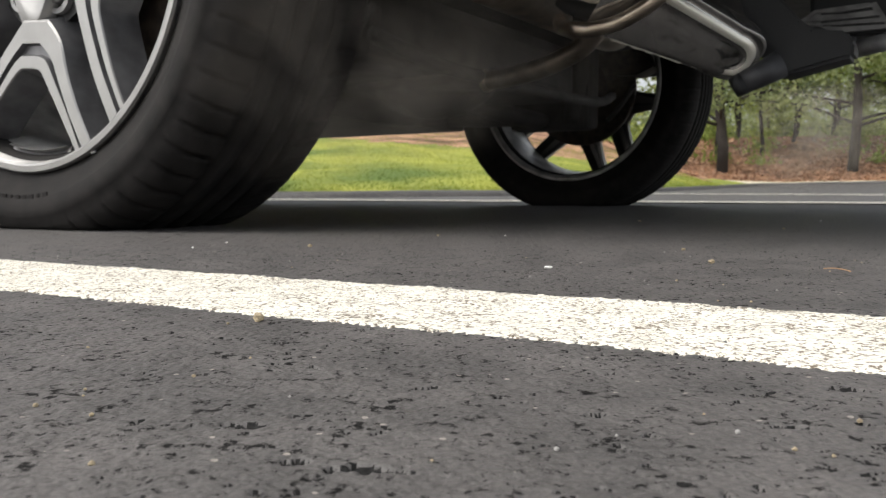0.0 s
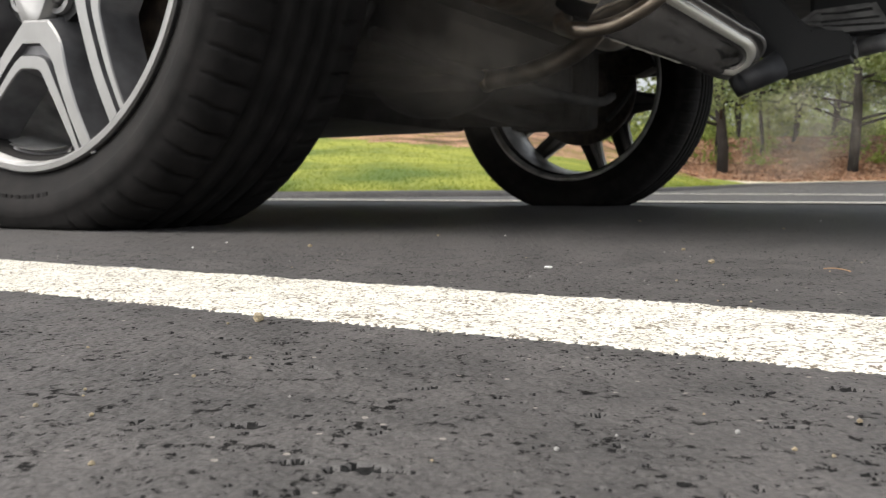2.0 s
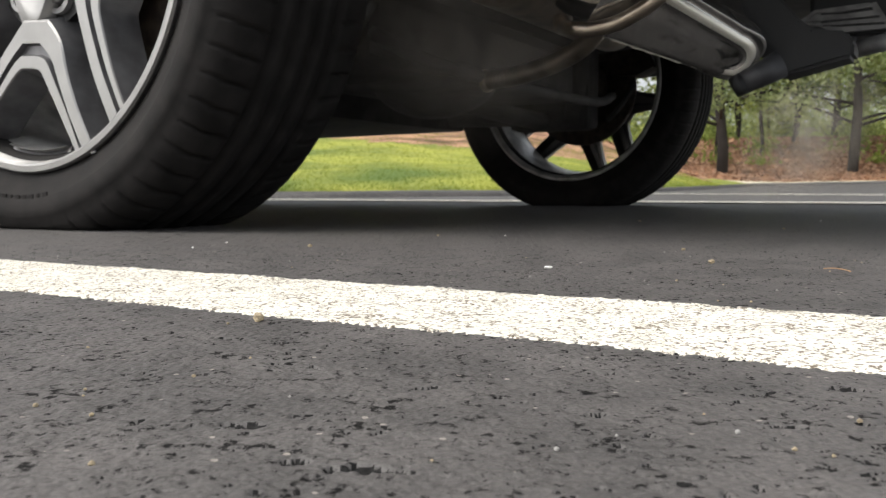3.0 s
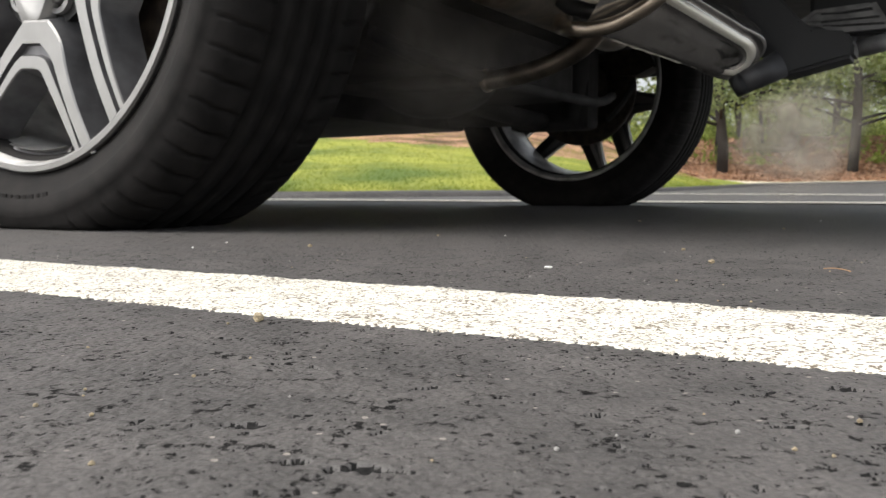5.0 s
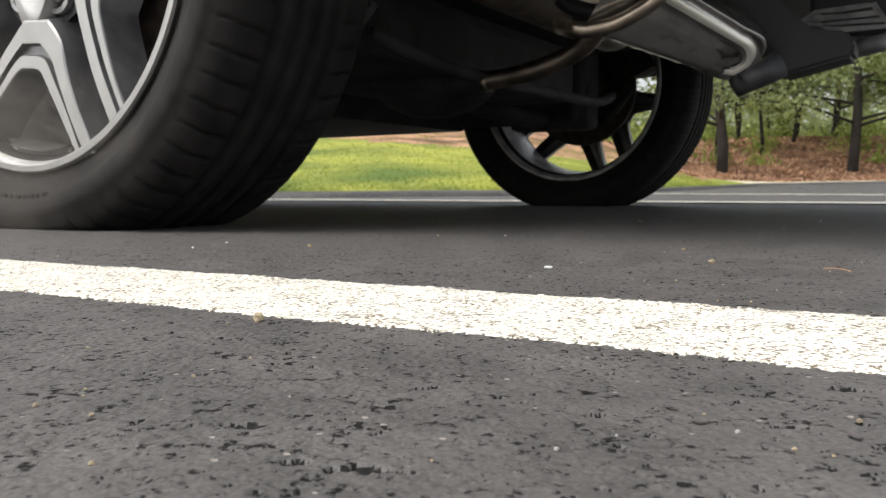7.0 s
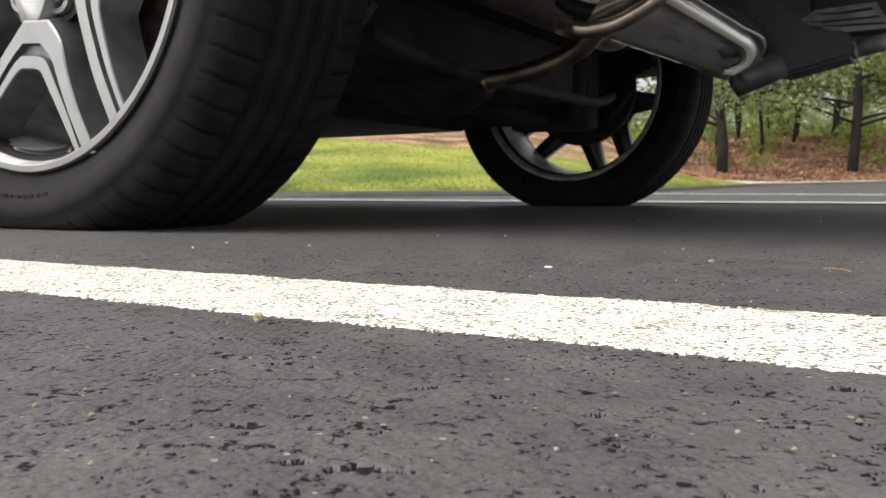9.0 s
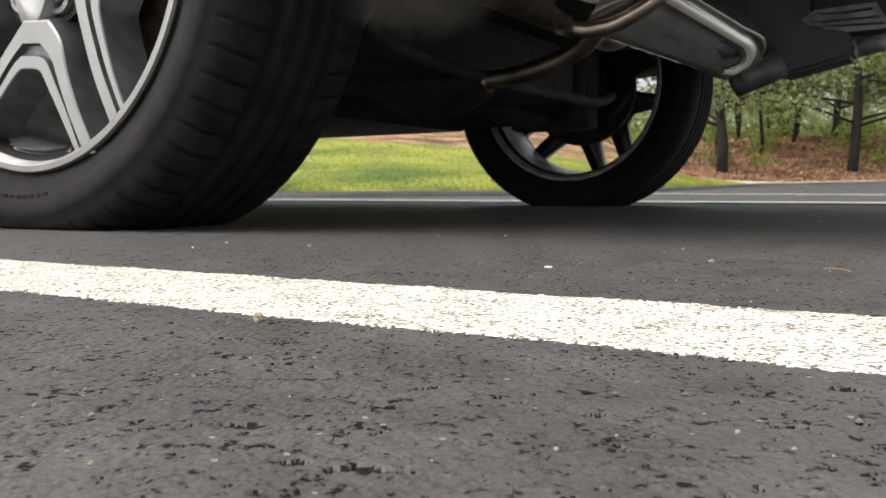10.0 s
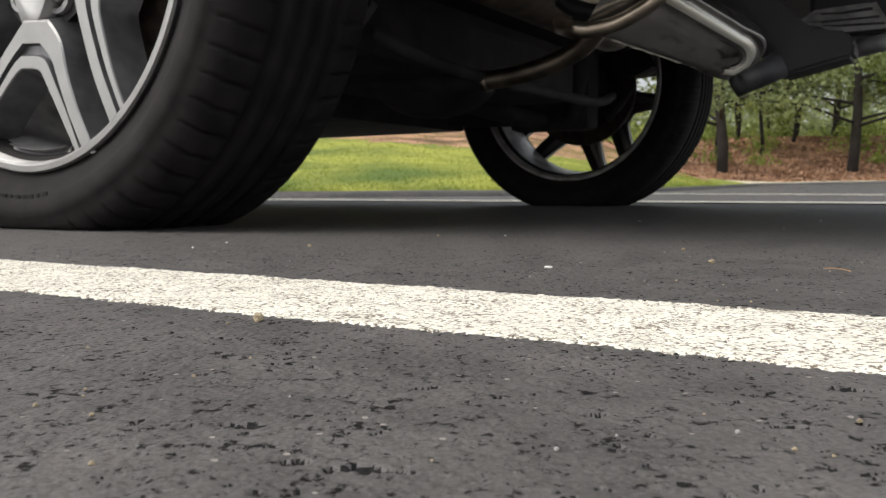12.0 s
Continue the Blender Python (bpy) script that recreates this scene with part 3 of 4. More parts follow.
        for p, q in zip(strip, strip[1:]):
            for k in range(4):
                f = bm.faces.new((p[k], p[(k + 1) % 4], q[(k + 1) % 4], q[k]))
                f.material_index = 0 if r1 - r0 > 0.01 and a1 - a0 > 5 else 1
        bm.faces.new(strip[0][::-1])
        bm.faces.new(strip[-1])
    bmesh.ops.recalc_face_normals(bm, faces=bm.faces)
    part("rim_plate", bm, [GREYPAINT, MACHINED], wheel, "raised plate with unreadable marks")
    bm = bmesh.new()
    lathe(bm, [(-0.018, 0.07), (-0.018, 0.155), (-0.010, 0.158), (0.004, 0.158), (0.010, 0.155), (0.010, 0.07)], 64)
    lathe(bm, [(-0.045, 0.001), (-0.045, 0.072), (-0.010, 0.08), (0.03, 0.08), (0.03, 0.001)], 40)
    part("brake_disc", bm, RUST, wheel, "rusty iron brake disc", True)
    bm = bmesh.new()
    ring = [(r, a) for r, a in ((0.11, 105), (0.17, 100), (0.228, 105), (0.230, 135), (0.228, 168), (0.17, 172), (0.11, 165))]
    top = [bm.verts.new((-0.045, -r * math.cos(radians(a)), r * math.sin(radians(a)))) for r, a in ring]
    low = [bm.verts.new((0.045, -r * math.cos(radians(a)), r * math.sin(radians(a)))) for r, a in ring]
    bm.faces.new(top)
    bm.faces.new(low[::-1])
    for i in range(7):
        bm.faces.new((top[i], low[i], low[(i + 1) % 7], top[(i + 1) % 7]))
    bmesh.ops.recalc_face_normals(bm, faces=bm.faces)
    bmesh.ops.bevel(bm, geom=list(bm.edges), offset=0.006, segments=2, affect="EDGES")
    part("brake_caliper", bm, RUST, wheel, "dark iron brake caliper")
    return wheel


left = build_wheel((-94, -28, 45, 118, 192), pose(-0.805, 0, HUB_Z))
right = build_wheel((-74, -2, 70, 142, 214), pose(0.805, 0, HUB_Z, 0, 0, 180), True)


def arc(cy, cz, r, a0, a1, n=14):
    return [(cy + r * math.cos(radians(a0 + (a1 - a0) * k / n)), cz + r * math.sin(radians(a0 + (a1 - a0) * k / n))) for k in range(n + 1)]


def build_body():
    side = [(-0.86, 0.50), (-0.46, 0.42)] + arc(0, 0.36, 0.43, 184, -4) + [(0.46, 0.235), (2.38, 0.235)] + arc(2.85, 0.36, 0.43, 184, -4) + [(3.62, 0.26), (3.72, 0.45), (3.70, 0.72), (3.45, 0.88), (2.40, 1.02), (-0.80, 1.05), (-0.93, 0.85), (-0.93, 0.62)]
    for x0, x1 in ((-0.94, -0.70), (0.70, 0.94)):
        bm = bmesh.new()
        extrude_profile(bm, side, x0, x1)
        for f in bm.faces:
            c = f.calc_center_median()
            if abs(f.normal.x) < 0.5 and min(math.hypot(c.y, c.z - 0.36), math.hypot(c.y - 2.85, c.z - 0.36)) < 0.5:
                f.material_index = 1
        part("side_panel", bm, [CARPAINT, UNDER], car)
    bm = bmesh.new()
    mid = [(-0.93, 0.44), (-0.30, 0.42), (0.0, 0.40), (0.30, 0.36), (0.33, 0.215), (2.30, 0.205), (3.40, 0.20), (3.62, 0.28), (3.70, 0.6), (3.45, 0.88), (2.40, 1.02), (-0.80, 1.05), (-0.93, 0.85)]
    extrude_profile(bm, mid, -0.70, 0.70)
    part("body", bm, UNDER, car, "dark coated underbody")
    bm = bmesh.new()
    cabin = [(2.35, 1.02), (1.55, 1.62), (0.6, 1.70), (-0.45, 1.66), (-0.80, 1.05)]
    extrude_profile(bm, cabin, -0.76, 0.76)
    bmesh.ops.bevel(bm, geom=list(bm.edges), offset=0.05, segments=3, affect="EDGES")
    part("cabin", bm, GLASSDARK, car, "dark tinted cabin glass", True)
    bm = bmesh.new()
    roof = [(1.6, 1.60), (0.6, 1.685), (-0.5, 1.645), (-0.5, 1.70), (0.6, 1.735), (1.5, 1.665)]
    extrude_profile(bm, roof, -0.70, 0.70)
    part("roof", bm, CARPAINT, car)
    # rear bumper, hollow underneath
    bm = bmesh.new()
    bump = [(-0.70, 0.42), (-0.82, 0.405), (-0.98, 0.41), (-1.03, 0.46), (-1.03, 0.62), (-0.94, 0.70), (-0.94, 0.49), (-0.70, 0.46)]
    extrude_profile(bm, bump, -0.90, 0.90)
    part("rear_bumper", bm, BLACKPLASTIC, car, "black plastic rear bumper")


build_body()


def build_exhaust():
    # turned-down oval tip: flat flange, rounded bead round the nose, smooth face that rolls away below
    out = Vector((-0.75, -0.35, -0.55)).normalized()
    aft = Vector((0.0, -1.0, 0.0))
    aft = (aft - out * aft.dot(out)).normalized()
    up = out.cross(aft)
    if up.z < 0:
        up = -up
    run, rise = 0.76 * aft - 0.65 * up, 0.65 * aft + 0.76 * up
    heart = Vector((-0.462, -0.63, 0.23))
    stations = []      # outer edge, bead and spine (mm along and across), share of flange
    for k in range(22):
        a = -110 + 180 * k / 22
        stations.append(((a - 6, 52.6 - 0.1 * (a - 6)), (a, 38.0 - 0.11 * a), (a, 7.0), 1.0))
    for k in range(33):
        f = radians(90 - 180 * k / 32)
        c, w = abs(math.cos(f)), math.sin(f)
        n = 4.6 if w > 0 else 1.9
        tip = (60 + 46 * c ** (2 / n), 6 + (40 if w > 0 else 37) * math.copysign(abs(w) ** (2 / n), w))
        stations.append((tip, (70 + 26 * c, 7 + 23 * w), (70, 7.0), 1.0 if w > -0.8 else max(0.0, 1 - (-0.8 - w) * 3)))
    for k in range(1, 23):
        a = 70 - 180 * k / 22
        stations.append(((a - 10, -35.5 + 0.07 * (a - 10)), (a, -25 + 0.12 * a), (a, 7.0), max(0.0, 0.4 - 0.12 * k)))
    dent = (Vector((49, -12)), Vector((68, 3)))
    bm = bmesh.new()
    rows = []
    for edge, bead, spine, high in stations:
        edge, bead, spine = Vector(edge), Vector(bead), Vector(spine)
        row = []
        for t, d_high, d_low in ((0.0, 40, 46), (0.0, 2.5, 20), (0.06, 0.0, 16), (0.30, 0.6, 9.5), (0.55, 1.2, 5.6), (0.70, -0.9, 3.8), (0.85, -4.0, 2.2), (1.0, -5.6, 0.9), (1.12, -5.2, 0.4), (1.24, -3.2, 0.1), (1.36, -1.4, 0.0), (1.45, 0, 0), (1.6, 0, 0), (1.75, 0, 0), (1.9, 0, 0), (2.0, 0, 0)):
            p = edge.lerp(bead, t) if t <= 1 else bead.lerp(spine, t - 1)
            dep = d_high * high + d_low * (1 - high)
            if t > 1:
                seg = dent[1] - dent[0]
                near = dent[0] + seg * max(0.0, min(1.0, (p - dent[0]).dot(seg) / seg.length_squared))
                dep -= 2.6 * math.exp(-((p - near).length / 3.2) ** 2) + 2.5 * (t - 1)
            row.append(bm.verts.new(heart + (run * p.x + rise * p.y - out * dep) * 0.001))
        rows.append(row)
    for r0, r1, (_, _, _, high) in zip(rows, rows[1:], stations):
        for q in range(len(r0) - 1):
            # bead rows along the top and nose carry the painted highlight
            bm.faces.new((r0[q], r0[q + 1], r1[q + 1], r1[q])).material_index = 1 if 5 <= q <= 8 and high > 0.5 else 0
    bmesh.ops.remove_doubles(bm, verts=bm.verts, dist=0.00002)
    bmesh.ops.recalc_face_normals(bm, faces=bm.faces)
    part("exhaust_tip", bm, [CHROME, HIGHLIGHT], car, "polished steel exhaust tip with a rolled bead and soot streaks", True)
    # weld seam in the same pale steel, so its glints are painted too
    bm = bmesh.new()
    rng = random.Random(3)
    seam = [heart + (run * a + rise * (-31.5 + 0.1 * a + rng.uniform(-0.8, 0.8)) - out * 9.0) * 0.001 for a in range(-70, 52, 6)]
    tube(bm, seam, [rng.uniform(0.0008, 0.0021) for _ in seam], 8)
    part("weld_seam", bm, HIGHLIGHT, car, "uneven bright weld seam", True)
    bm = bmesh.new()
    tube(bm, smooth_path([(-0.45, -0.47, 0.268), (-0.50, -0.495, 0.250), (-0.527, -0.520, 0.2415), (-0.527, -0.5418, 0.2385), (-0.527, -0.5739, 0.2428), (-0.527, -0.6015, 0.2539), (-0.527, -0.6216, 0.2654), (-0.52, -0.648, 0.29)]), [0.011] * 8 + [0.0095] * 49, 18)
    part("exhaust_bend", bm, STEEL, car, "heat-tinted steel pipe bend", True)
    bm = bmesh.new()
    tube(bm, smooth_path([(-0.40, -0.43, 0.33), (-0.40, -0.46, 0.30), (-0.40, -0.50, 0.285), (-0.40, -0.54, 0.29), (-0.40, -0.57, 0.32)]), 0.012, 14)
    part("exhaust_hanger", bm, BLACKPLASTIC, car, "", True)
    bm = bmesh.new()
    tube(bm, smooth_path([(-0.2, -0.226, 0.232), (-0.2, -0.290, 0.238), (-0.2, -0.356, 0.254), (-0.21, -0.415, 0.281), (-0.24, -0.46, 0.32)]), 0.0165, 18)
    part("tailpipe", bm, STEEL, car, "heat-tinted steel tailpipe", True)
    bm = bmesh.new()
    tube(bm, smooth_path([(-0.05, 0.5, 0.30), (-0.15, 0.05, 0.250), (-0.19, -0.12, 0.236), (-0.2, -0.226, 0.232)]), 0.0155, 16)
    part("front_pipe", bm, UNDER, car, "dark front pipe", True)
    bm = bmesh.new()
    tube(bm, [(-0.2, -0.222, 0.2315), (-0.2, -0.231, 0.2325)], 0.0195, 20)
    part("pipe_clamp", bm, STEEL, car, "", True)
    bm = bmesh.new()
    tube(bm, smooth_path([(-0.50, -0.40, 0.375), (-0.49, -0.40, 0.375), (-0.10, -0.40, 0.375), (-0.09, -0.40, 0.375)], 3), [0.055] + [0.072] * 8 + [0.055], 28, flat=1.25)
    part("muffler", bm, STEEL, car, "dull steel muffler can", True)


build_exhaust()


def build_suspension():
    def rod(name, pts, r, mat=UNDER, flat=1.0, label=""):
        bm = bmesh.new()
        tube(bm, smooth_path(pts), r, 12, flat)
        part(name, bm, mat, car, label, True)
    for s in (-1, 1):
        rod("control_arm", [(0.25 * s, 0.10, 0.26), (0.45 * s, 0.06, 0.235), (0.66 * s, 0.02, 0.22)], 0.035, UNDER, 0.6)
        rod("trailing_arm", [(0.62 * s, 0.55, 0.27), (0.64 * s, 0.25, 0.25), (0.68 * s, 0.02, 0.25)], 0.03, UNDER)
        rod("shock_absorber", [(0.60 * s, -0.06, 0.22), (0.57 * s, -0.09, 0.42), (0.55 * s, -0.1, 0.6)], 0.028, UNDER)
        bm = bmesh.new()
        box(bm, (0.62 * s - 0.04, -0.11, 0.20), (0.62 * s + 0.04, 0.12, 0.44), 0.02)
        part("knuckle", bm, UNDER, car)
        rod("stabiliser_link", [(0.55 * s, -0.24, 0.30), (0.56 * s, -0.20, 0.25), (0.58 * s, -0.16, 0.22)], 0.006)
    rod("stabiliser_bar", [(-0.5, -0.20, 0.27), (-0.3, -0.22, 0.24), (0.3, -0.22, 0.24), (0.5, -0.2, 0.27)], 0.011, UNDER)
    bm = bmesh.new()
    box(bm, (-0.42, -0.14, 0.25), (0.42, 0.24, 0.38), 0.03)
    part("subframe", bm, UNDER, car)
    bm = bmesh.new()
    bmesh.ops.create_uvsphere(bm, u_segments=24, v_segments=14, radius=0.12, matrix=pose(0, 0, 0.28) @ Matrix.Diagonal((0.9, 1.2, 0.75, 1)))
    part("differential", bm, UNDER, car, "", True)


build_suspension()


def prism(bm, outline, x0, x1, bevel=0.004):
    """A (y, z) outline with thickness along x."""
    extrude_profile(bm, outline, x0, x1)
    if bevel:
        bmesh.ops.bevel(bm, geom=list(bm.edges), offset=bevel, segments=2, affect="EDGES")


def build_hitch():
    bm = bmesh.new()
    tube(bm, [(-0.45, -0.704, 0.171), (-0.44, -0.722, 0.181), (-0.43, -0.745, 0.194)], [0.0130, 0.0152, 0.0168], 24)
    part("bumper_stay", bm, DARKMETAL, car, "grey metal stay behind the exhaust tip", True)
    bm = bmesh.new()
    tube(bm, [(-0.452, -0.695, 0.166), (-0.449, -0.706, 0.1725)], [0.0125, 0.0138], 24)
    part("end_cap", bm, BLACKPLASTIC, car, "black rubber end cap", True)
    bm = bmesh.new()
    prism(bm, [(-0.68, 0.30), (-0.70, 0.225), (-0.733, 0.186), (-0.817, 0.205), (-0.819, 0.222), (-0.809, 0.237), (-0.77, 0.243), (-0.756, 0.256), (-0.72, 0.30)], -0.37, -0.31)
    part("lower_valance", bm, BLACKPLASTIC, car, "black lower bumper valance")
    # slotted bracket: bars between three slots
    bm = bmesh.new()
    prism(bm, [(-0.737, 0.262), (-0.763, 0.278), (-0.827, 0.281), (-0.832, 0.2755), (-0.79, 0.2725), (-0.765, 0.2745), (-0.752, 0.264)], -0.300, -0.296, 0)
    prism(bm, [(-0.752, 0.264), (-0.765, 0.2715), (-0.80, 0.2695), (-0.834, 0.271), (-0.84, 0.264), (-0.80, 0.2635), (-0.778, 0.2635)], -0.300, -0.296, 0)
    prism(bm, [(-0.752, 0.260), (-0.782, 0.2605), (-0.842, 0.261), (-0.846, 0.255), (-0.80, 0.2565), (-0.79, 0.256)], -0.300, -0.296, 0)
    prism(bm, [(-0.765, 0.258), (-0.797, 0.2535), (-0.848, 0.252), (-0.848, 0.247), (-0.789, 0.246)], -0.300, -0.296, 0)
    prism(bm, [(-0.741, 0.263), (-0.764, 0.277), (-0.770, 0.277), (-0.770, 0.257), (-0.752, 0.257)], -0.298, -0.294, 0)
    prism(bm, [(-0.826, 0.280), (-0.848, 0.250), (-0.853, 0.250), (-0.835, 0.281)], -0.298, -0.294, 0)
    part("slotted_bracket", bm, BRACKET, car, "grey metal bracket with three slots")
    bm = bmesh.new()
    tube(bm, [(-0.2, -0.790, 0.235), (-0.2, -0.84, 0.2445), (-0.2, -0.93, 0.262)], 0.0125, 18)
    part("tow_tube", bm, GREYMETAL, car, "grey metal tow tube", True)
    # added dark box that keeps sky from showing through behind the bracket
    bm = bmesh.new()
    box(bm, (-0.19, -0.93, 0.258), (-0.13, -0.74, 0.36), 0.008)
    part("gap_cover", bm, BLACKPLASTIC, car, "added black box behind the bracket")
    bm = bmesh.new()
    tube(bm, [(-0.28, -0.795, 0.216), (-0.28, -0.803, 0.232), (-0.28, -0.806, 0.243)], 0.007, 10)
    part("stay_bolt", bm, BLACKPLASTIC, car, "", True)


build_hitch()


# ---- trees ----
def build_tree(height, crown_low, spread, leaf, n_leaf, seed, label, girth=0.115):
    rng = random.Random(seed)
    ob = new("tree")
    tagged(ob, label, "tree", group="trees along the wood's edge")
    bm = bmesh.new()
    pts = [(0.06 * math.sin(1.3 * k + seed), 0.05 * math.cos(1.7 * k + seed), -0.3 + (height + 0.3) * k / 8) for k in range(9)]
    tube(bm, pts, [girth * (1 - 0.85 * k / 8) for k in range(9)], 10)
    ends = []
    for k in range(22):
        z = crown_low + (height - crown_low) * rng.random() ** 0.9
        a = rng.random() * 6.283
        ln = spread * (1.15 - 0.8 * (z - crown_low) / (height - crown_low)) * rng.uniform(0.6, 1.1)
        p0 = Vector((0, 0, z))
        p1 = p0 + Vector((math.cos(a), math.sin(a), 0.25)) * ln * 0.5
        p2 = p0 + Vector((math.cos(a), math.sin(a), rng.uniform(-0.05, 0.4))) * ln
        tube(bm, [p0, p1, p2], [0.035, 0.022, 0.008], 5)
        ends += [(p1, p2)] * 2
    trunk = part("trunk", bm, BARK, ob, "", True)
    verts, faces = [], []
    for _ in range(n_leaf):
        p1, p2 = rng.choice(ends)
        c = p1.lerp(p2, rng.uniform(-0.3, 1.15)) + Vector((rng.gauss(0, 0.22), rng.gauss(0, 0.22), rng.gauss(0, 0.16)))
        s = rng.uniform(0.03, 0.085)
        r = Euler((rng.uniform(-1, 1), rng.uniform(-1, 1), rng.uniform(0, 6.28))).to_matrix()
        i = len(verts)
        for q in ((-s, -s * 0.35, 0), (s * 0.2, -s * 0.5, 0.02), (s, 0, 0), (s * 0.1, s * 0.5, 0.02)):
            verts.append(c + r @ Vector(q))
        faces.append((i, i + 1, i + 2, i + 3))
    crown = raw_ob("crown", verts, faces, leaf, False)
    crown.parent = ob
    return ob


def ground_z(x, y):
    return float(bank_height(np.array(float(x)), np.array(float(y))))


pine_a = build_tree(6.0, 0.7, 2.3, PINE, 6500, 1, "dark green pine with a straight bare lower trunk")
pine_b = build_tree(5.4, 0.8, 1.8, PINE, 4500, 2, "slim green pine with a bare lower trunk", 0.05)
young = build_tree(4.2, 0.5, 1.4, SPRING, 4500, 3, "slim tree with fresh yellow-green leaves", 0.05)
for proto, spots in ((pine_a, [(5.35, 16.9, 0), (8.05, 17.1, 2), (11.0, 24.5, 2.2), (14.0, 26, 0.7), (4.2, 24, 3), (-2.5, 24, 2)]),
                     (pine_b, [(6.15, 22.5, 4), (7.2, 24.5, 5), (9.4, 20, 1), (8.6, 25.5, 2.4), (1.0, 24, 0.4), (10.2, 27.5, 1.1)]),
                     (young, [(9.3, 17.6, 1), (7.0, 19.3, 2), (8.4, 21.0, 3.5), (6.1, 19.4, 5), (10.3, 19.4, 0.5), (7.7, 23, 1.9), (9.3, 23, 4.1)])):
    for i, (x, y, r) in enumerate(spots):
        m = pose(x, y, ground_z(x, y), 0, 0, math.degrees(r))
        if i == 0:
            proto.matrix_basis = m
        else:
            copy_thing(proto, m)


def build_woods():
    rng = random.Random(9)
    verts, faces = [], []
    for _ in range(30000):
        x = rng.uniform(-22, 34)
        y = rng.uniform(27, 44)
        z = ground_z(x, y) + abs(rng.gauss(0, 1.0))
        s = rng.uniform(0.08, 0.26)
        r = Euler((rng.uniform(-1, 1), rng.uniform(-1, 1), rng.uniform(0, 6.28))).to_matrix()
        i = len(verts)
        for q in ((-s, -s * 0.35, 0), (s * 0.2, -s * 0.5, 0.02), (s, 0, 0), (s * 0.1, s * 0.5, 0.02)):
            verts.append(Vector((x, y, z)) + r @ Vector(q))
        faces.append((i, i + 1, i + 2, i + 3))
    ob = raw_ob("far_woods", verts, faces, PINE, False)
    tagged(ob, "dense green undergrowth of the far woods", "woods", kind="stuff")


build_woods()


def build_shrubs():
    """Low green undergrowth along the wood's edge."""
    rng = random.Random(17)
    verts, faces = [], []
    for _ in range(120):
        cx, cy = rng.uniform(3.5, 15), 17.5 + 11 * rng.random() ** 0.7
        cz, size = ground_z(cx, cy), rng.uniform(0.2, 0.6)
        for _ in range(110):
            c = Vector((cx + rng.gauss(0, 0.45 * size), cy + rng.gauss(0, 0.45 * size), cz + abs(rng.gauss(0, 0.7 * size))))
            k = rng.uniform(0.03, 0.08)
            r = Euler((rng.uniform(-1.2, 1.2), rng.uniform(-1.2, 1.2), rng.uniform(0, 6.28))).to_matrix()
            i = len(verts)
            for q in ((-k, -k * 0.4, 0), (k * 0.2, -k * 0.5, 0.01), (k, 0, 0), (k * 0.1, k * 0.5, 0.01)):
                verts.append(c + r @ Vector(q))
            faces.append((i, i + 1, i + 2, i + 3))
    ob = raw_ob("undergrowth", verts, faces, SPRING, False)
    tagged(ob, "sparse green undergrowth at the wood's edge", "undergrowth", kind="stuff")


build_shrubs()


def build_litter():
    """Fallen leaves, singly on the slope under the trees."""
    rng = random.Random(29)
    verts, faces = [], []
    for _ in range(34000):
        x = rng.uniform(3.6, 15)
        y = float(kerb_y(x)) + 2.6 + 9.5 * rng.random() ** 1.3
        k = rng.uniform(0.02, 0.045)
        c = Vector((x, y, ground_z(x, y) + 0.4 * k))
        r = Euler((rng.uniform(-0.9, 0.9), rng.uniform(-0.9, 0.9), rng.uniform(0, 6.28))).to_matrix()
        i = len(verts)
        for q in ((-k, -k * 0.3, 0), (0, -k * 0.6, 0.01), (k, 0, 0.015), (0, k * 0.6, 0)):
            verts.append(c + r @ Vector(q))
        faces.append((i, i + 1, i + 2, i + 3))
    ob = raw_ob("fallen_leaves", verts, faces, DEADLEAF, False)
    tagged(ob, "brown fallen leaves under the trees", "leaves", kind="stuff")


build_litter()


def build_grass_blades():
    rng = random.Random(5)
    verts, faces = [], []
    for _ in range(45000):
        x = rng.uniform(-3.5, 3.4)
        y = float(kerb_y(x)) + 0.02 + 6.5 * rng.random() ** 1.6
        z = ground_z(x, y)
        h, a = rng.uniform(0.006, 0.018), rng.uniform(0, 6.28)
        dx, dy = 0.004 * math.cos(a), 0.004 * math.sin(a)
        i = len(verts)
        verts += [(x - dx, y - dy, z - 0.01), (x + dx, y + dy, z - 0.01), (x + rng.gauss(0, 0.02), y + rng.gauss(0, 0.02), z + h)]
        faces.append((i, i + 1, i + 2))
    ob = raw_ob("grass", verts, faces, BLADE, False)
    tagged(ob, "short yellow-green spring grass on the bank", "grass", kind="stuff")


build_grass_blades()


# ---- grit on the asphalt ----
def stone(name, x, y, size, mat, label, flat=0.8, seed=0):
    rng = random.Random(seed)
    bm = bmesh.new()
    bmesh.ops.create_icosphere(bm, subdivisions=2, radius=size)
    for v in bm.verts:
        k = rng.uniform(0.78, 1.15)
        v.co = Vector((v.co.x * k, v.co.y * k, v.co.z * k * flat))
    ob = mesh_ob(name, bm, mat)
    z = float(asphalt_height(np.array(x), np.array(y)))
    ob.matrix_world = pose(x, y, max(z, -0.0006) + size * flat * 0.72, 0, 0, seed * 40)
    return tagged(ob, label, "stone", group="loose grit on the asphalt")


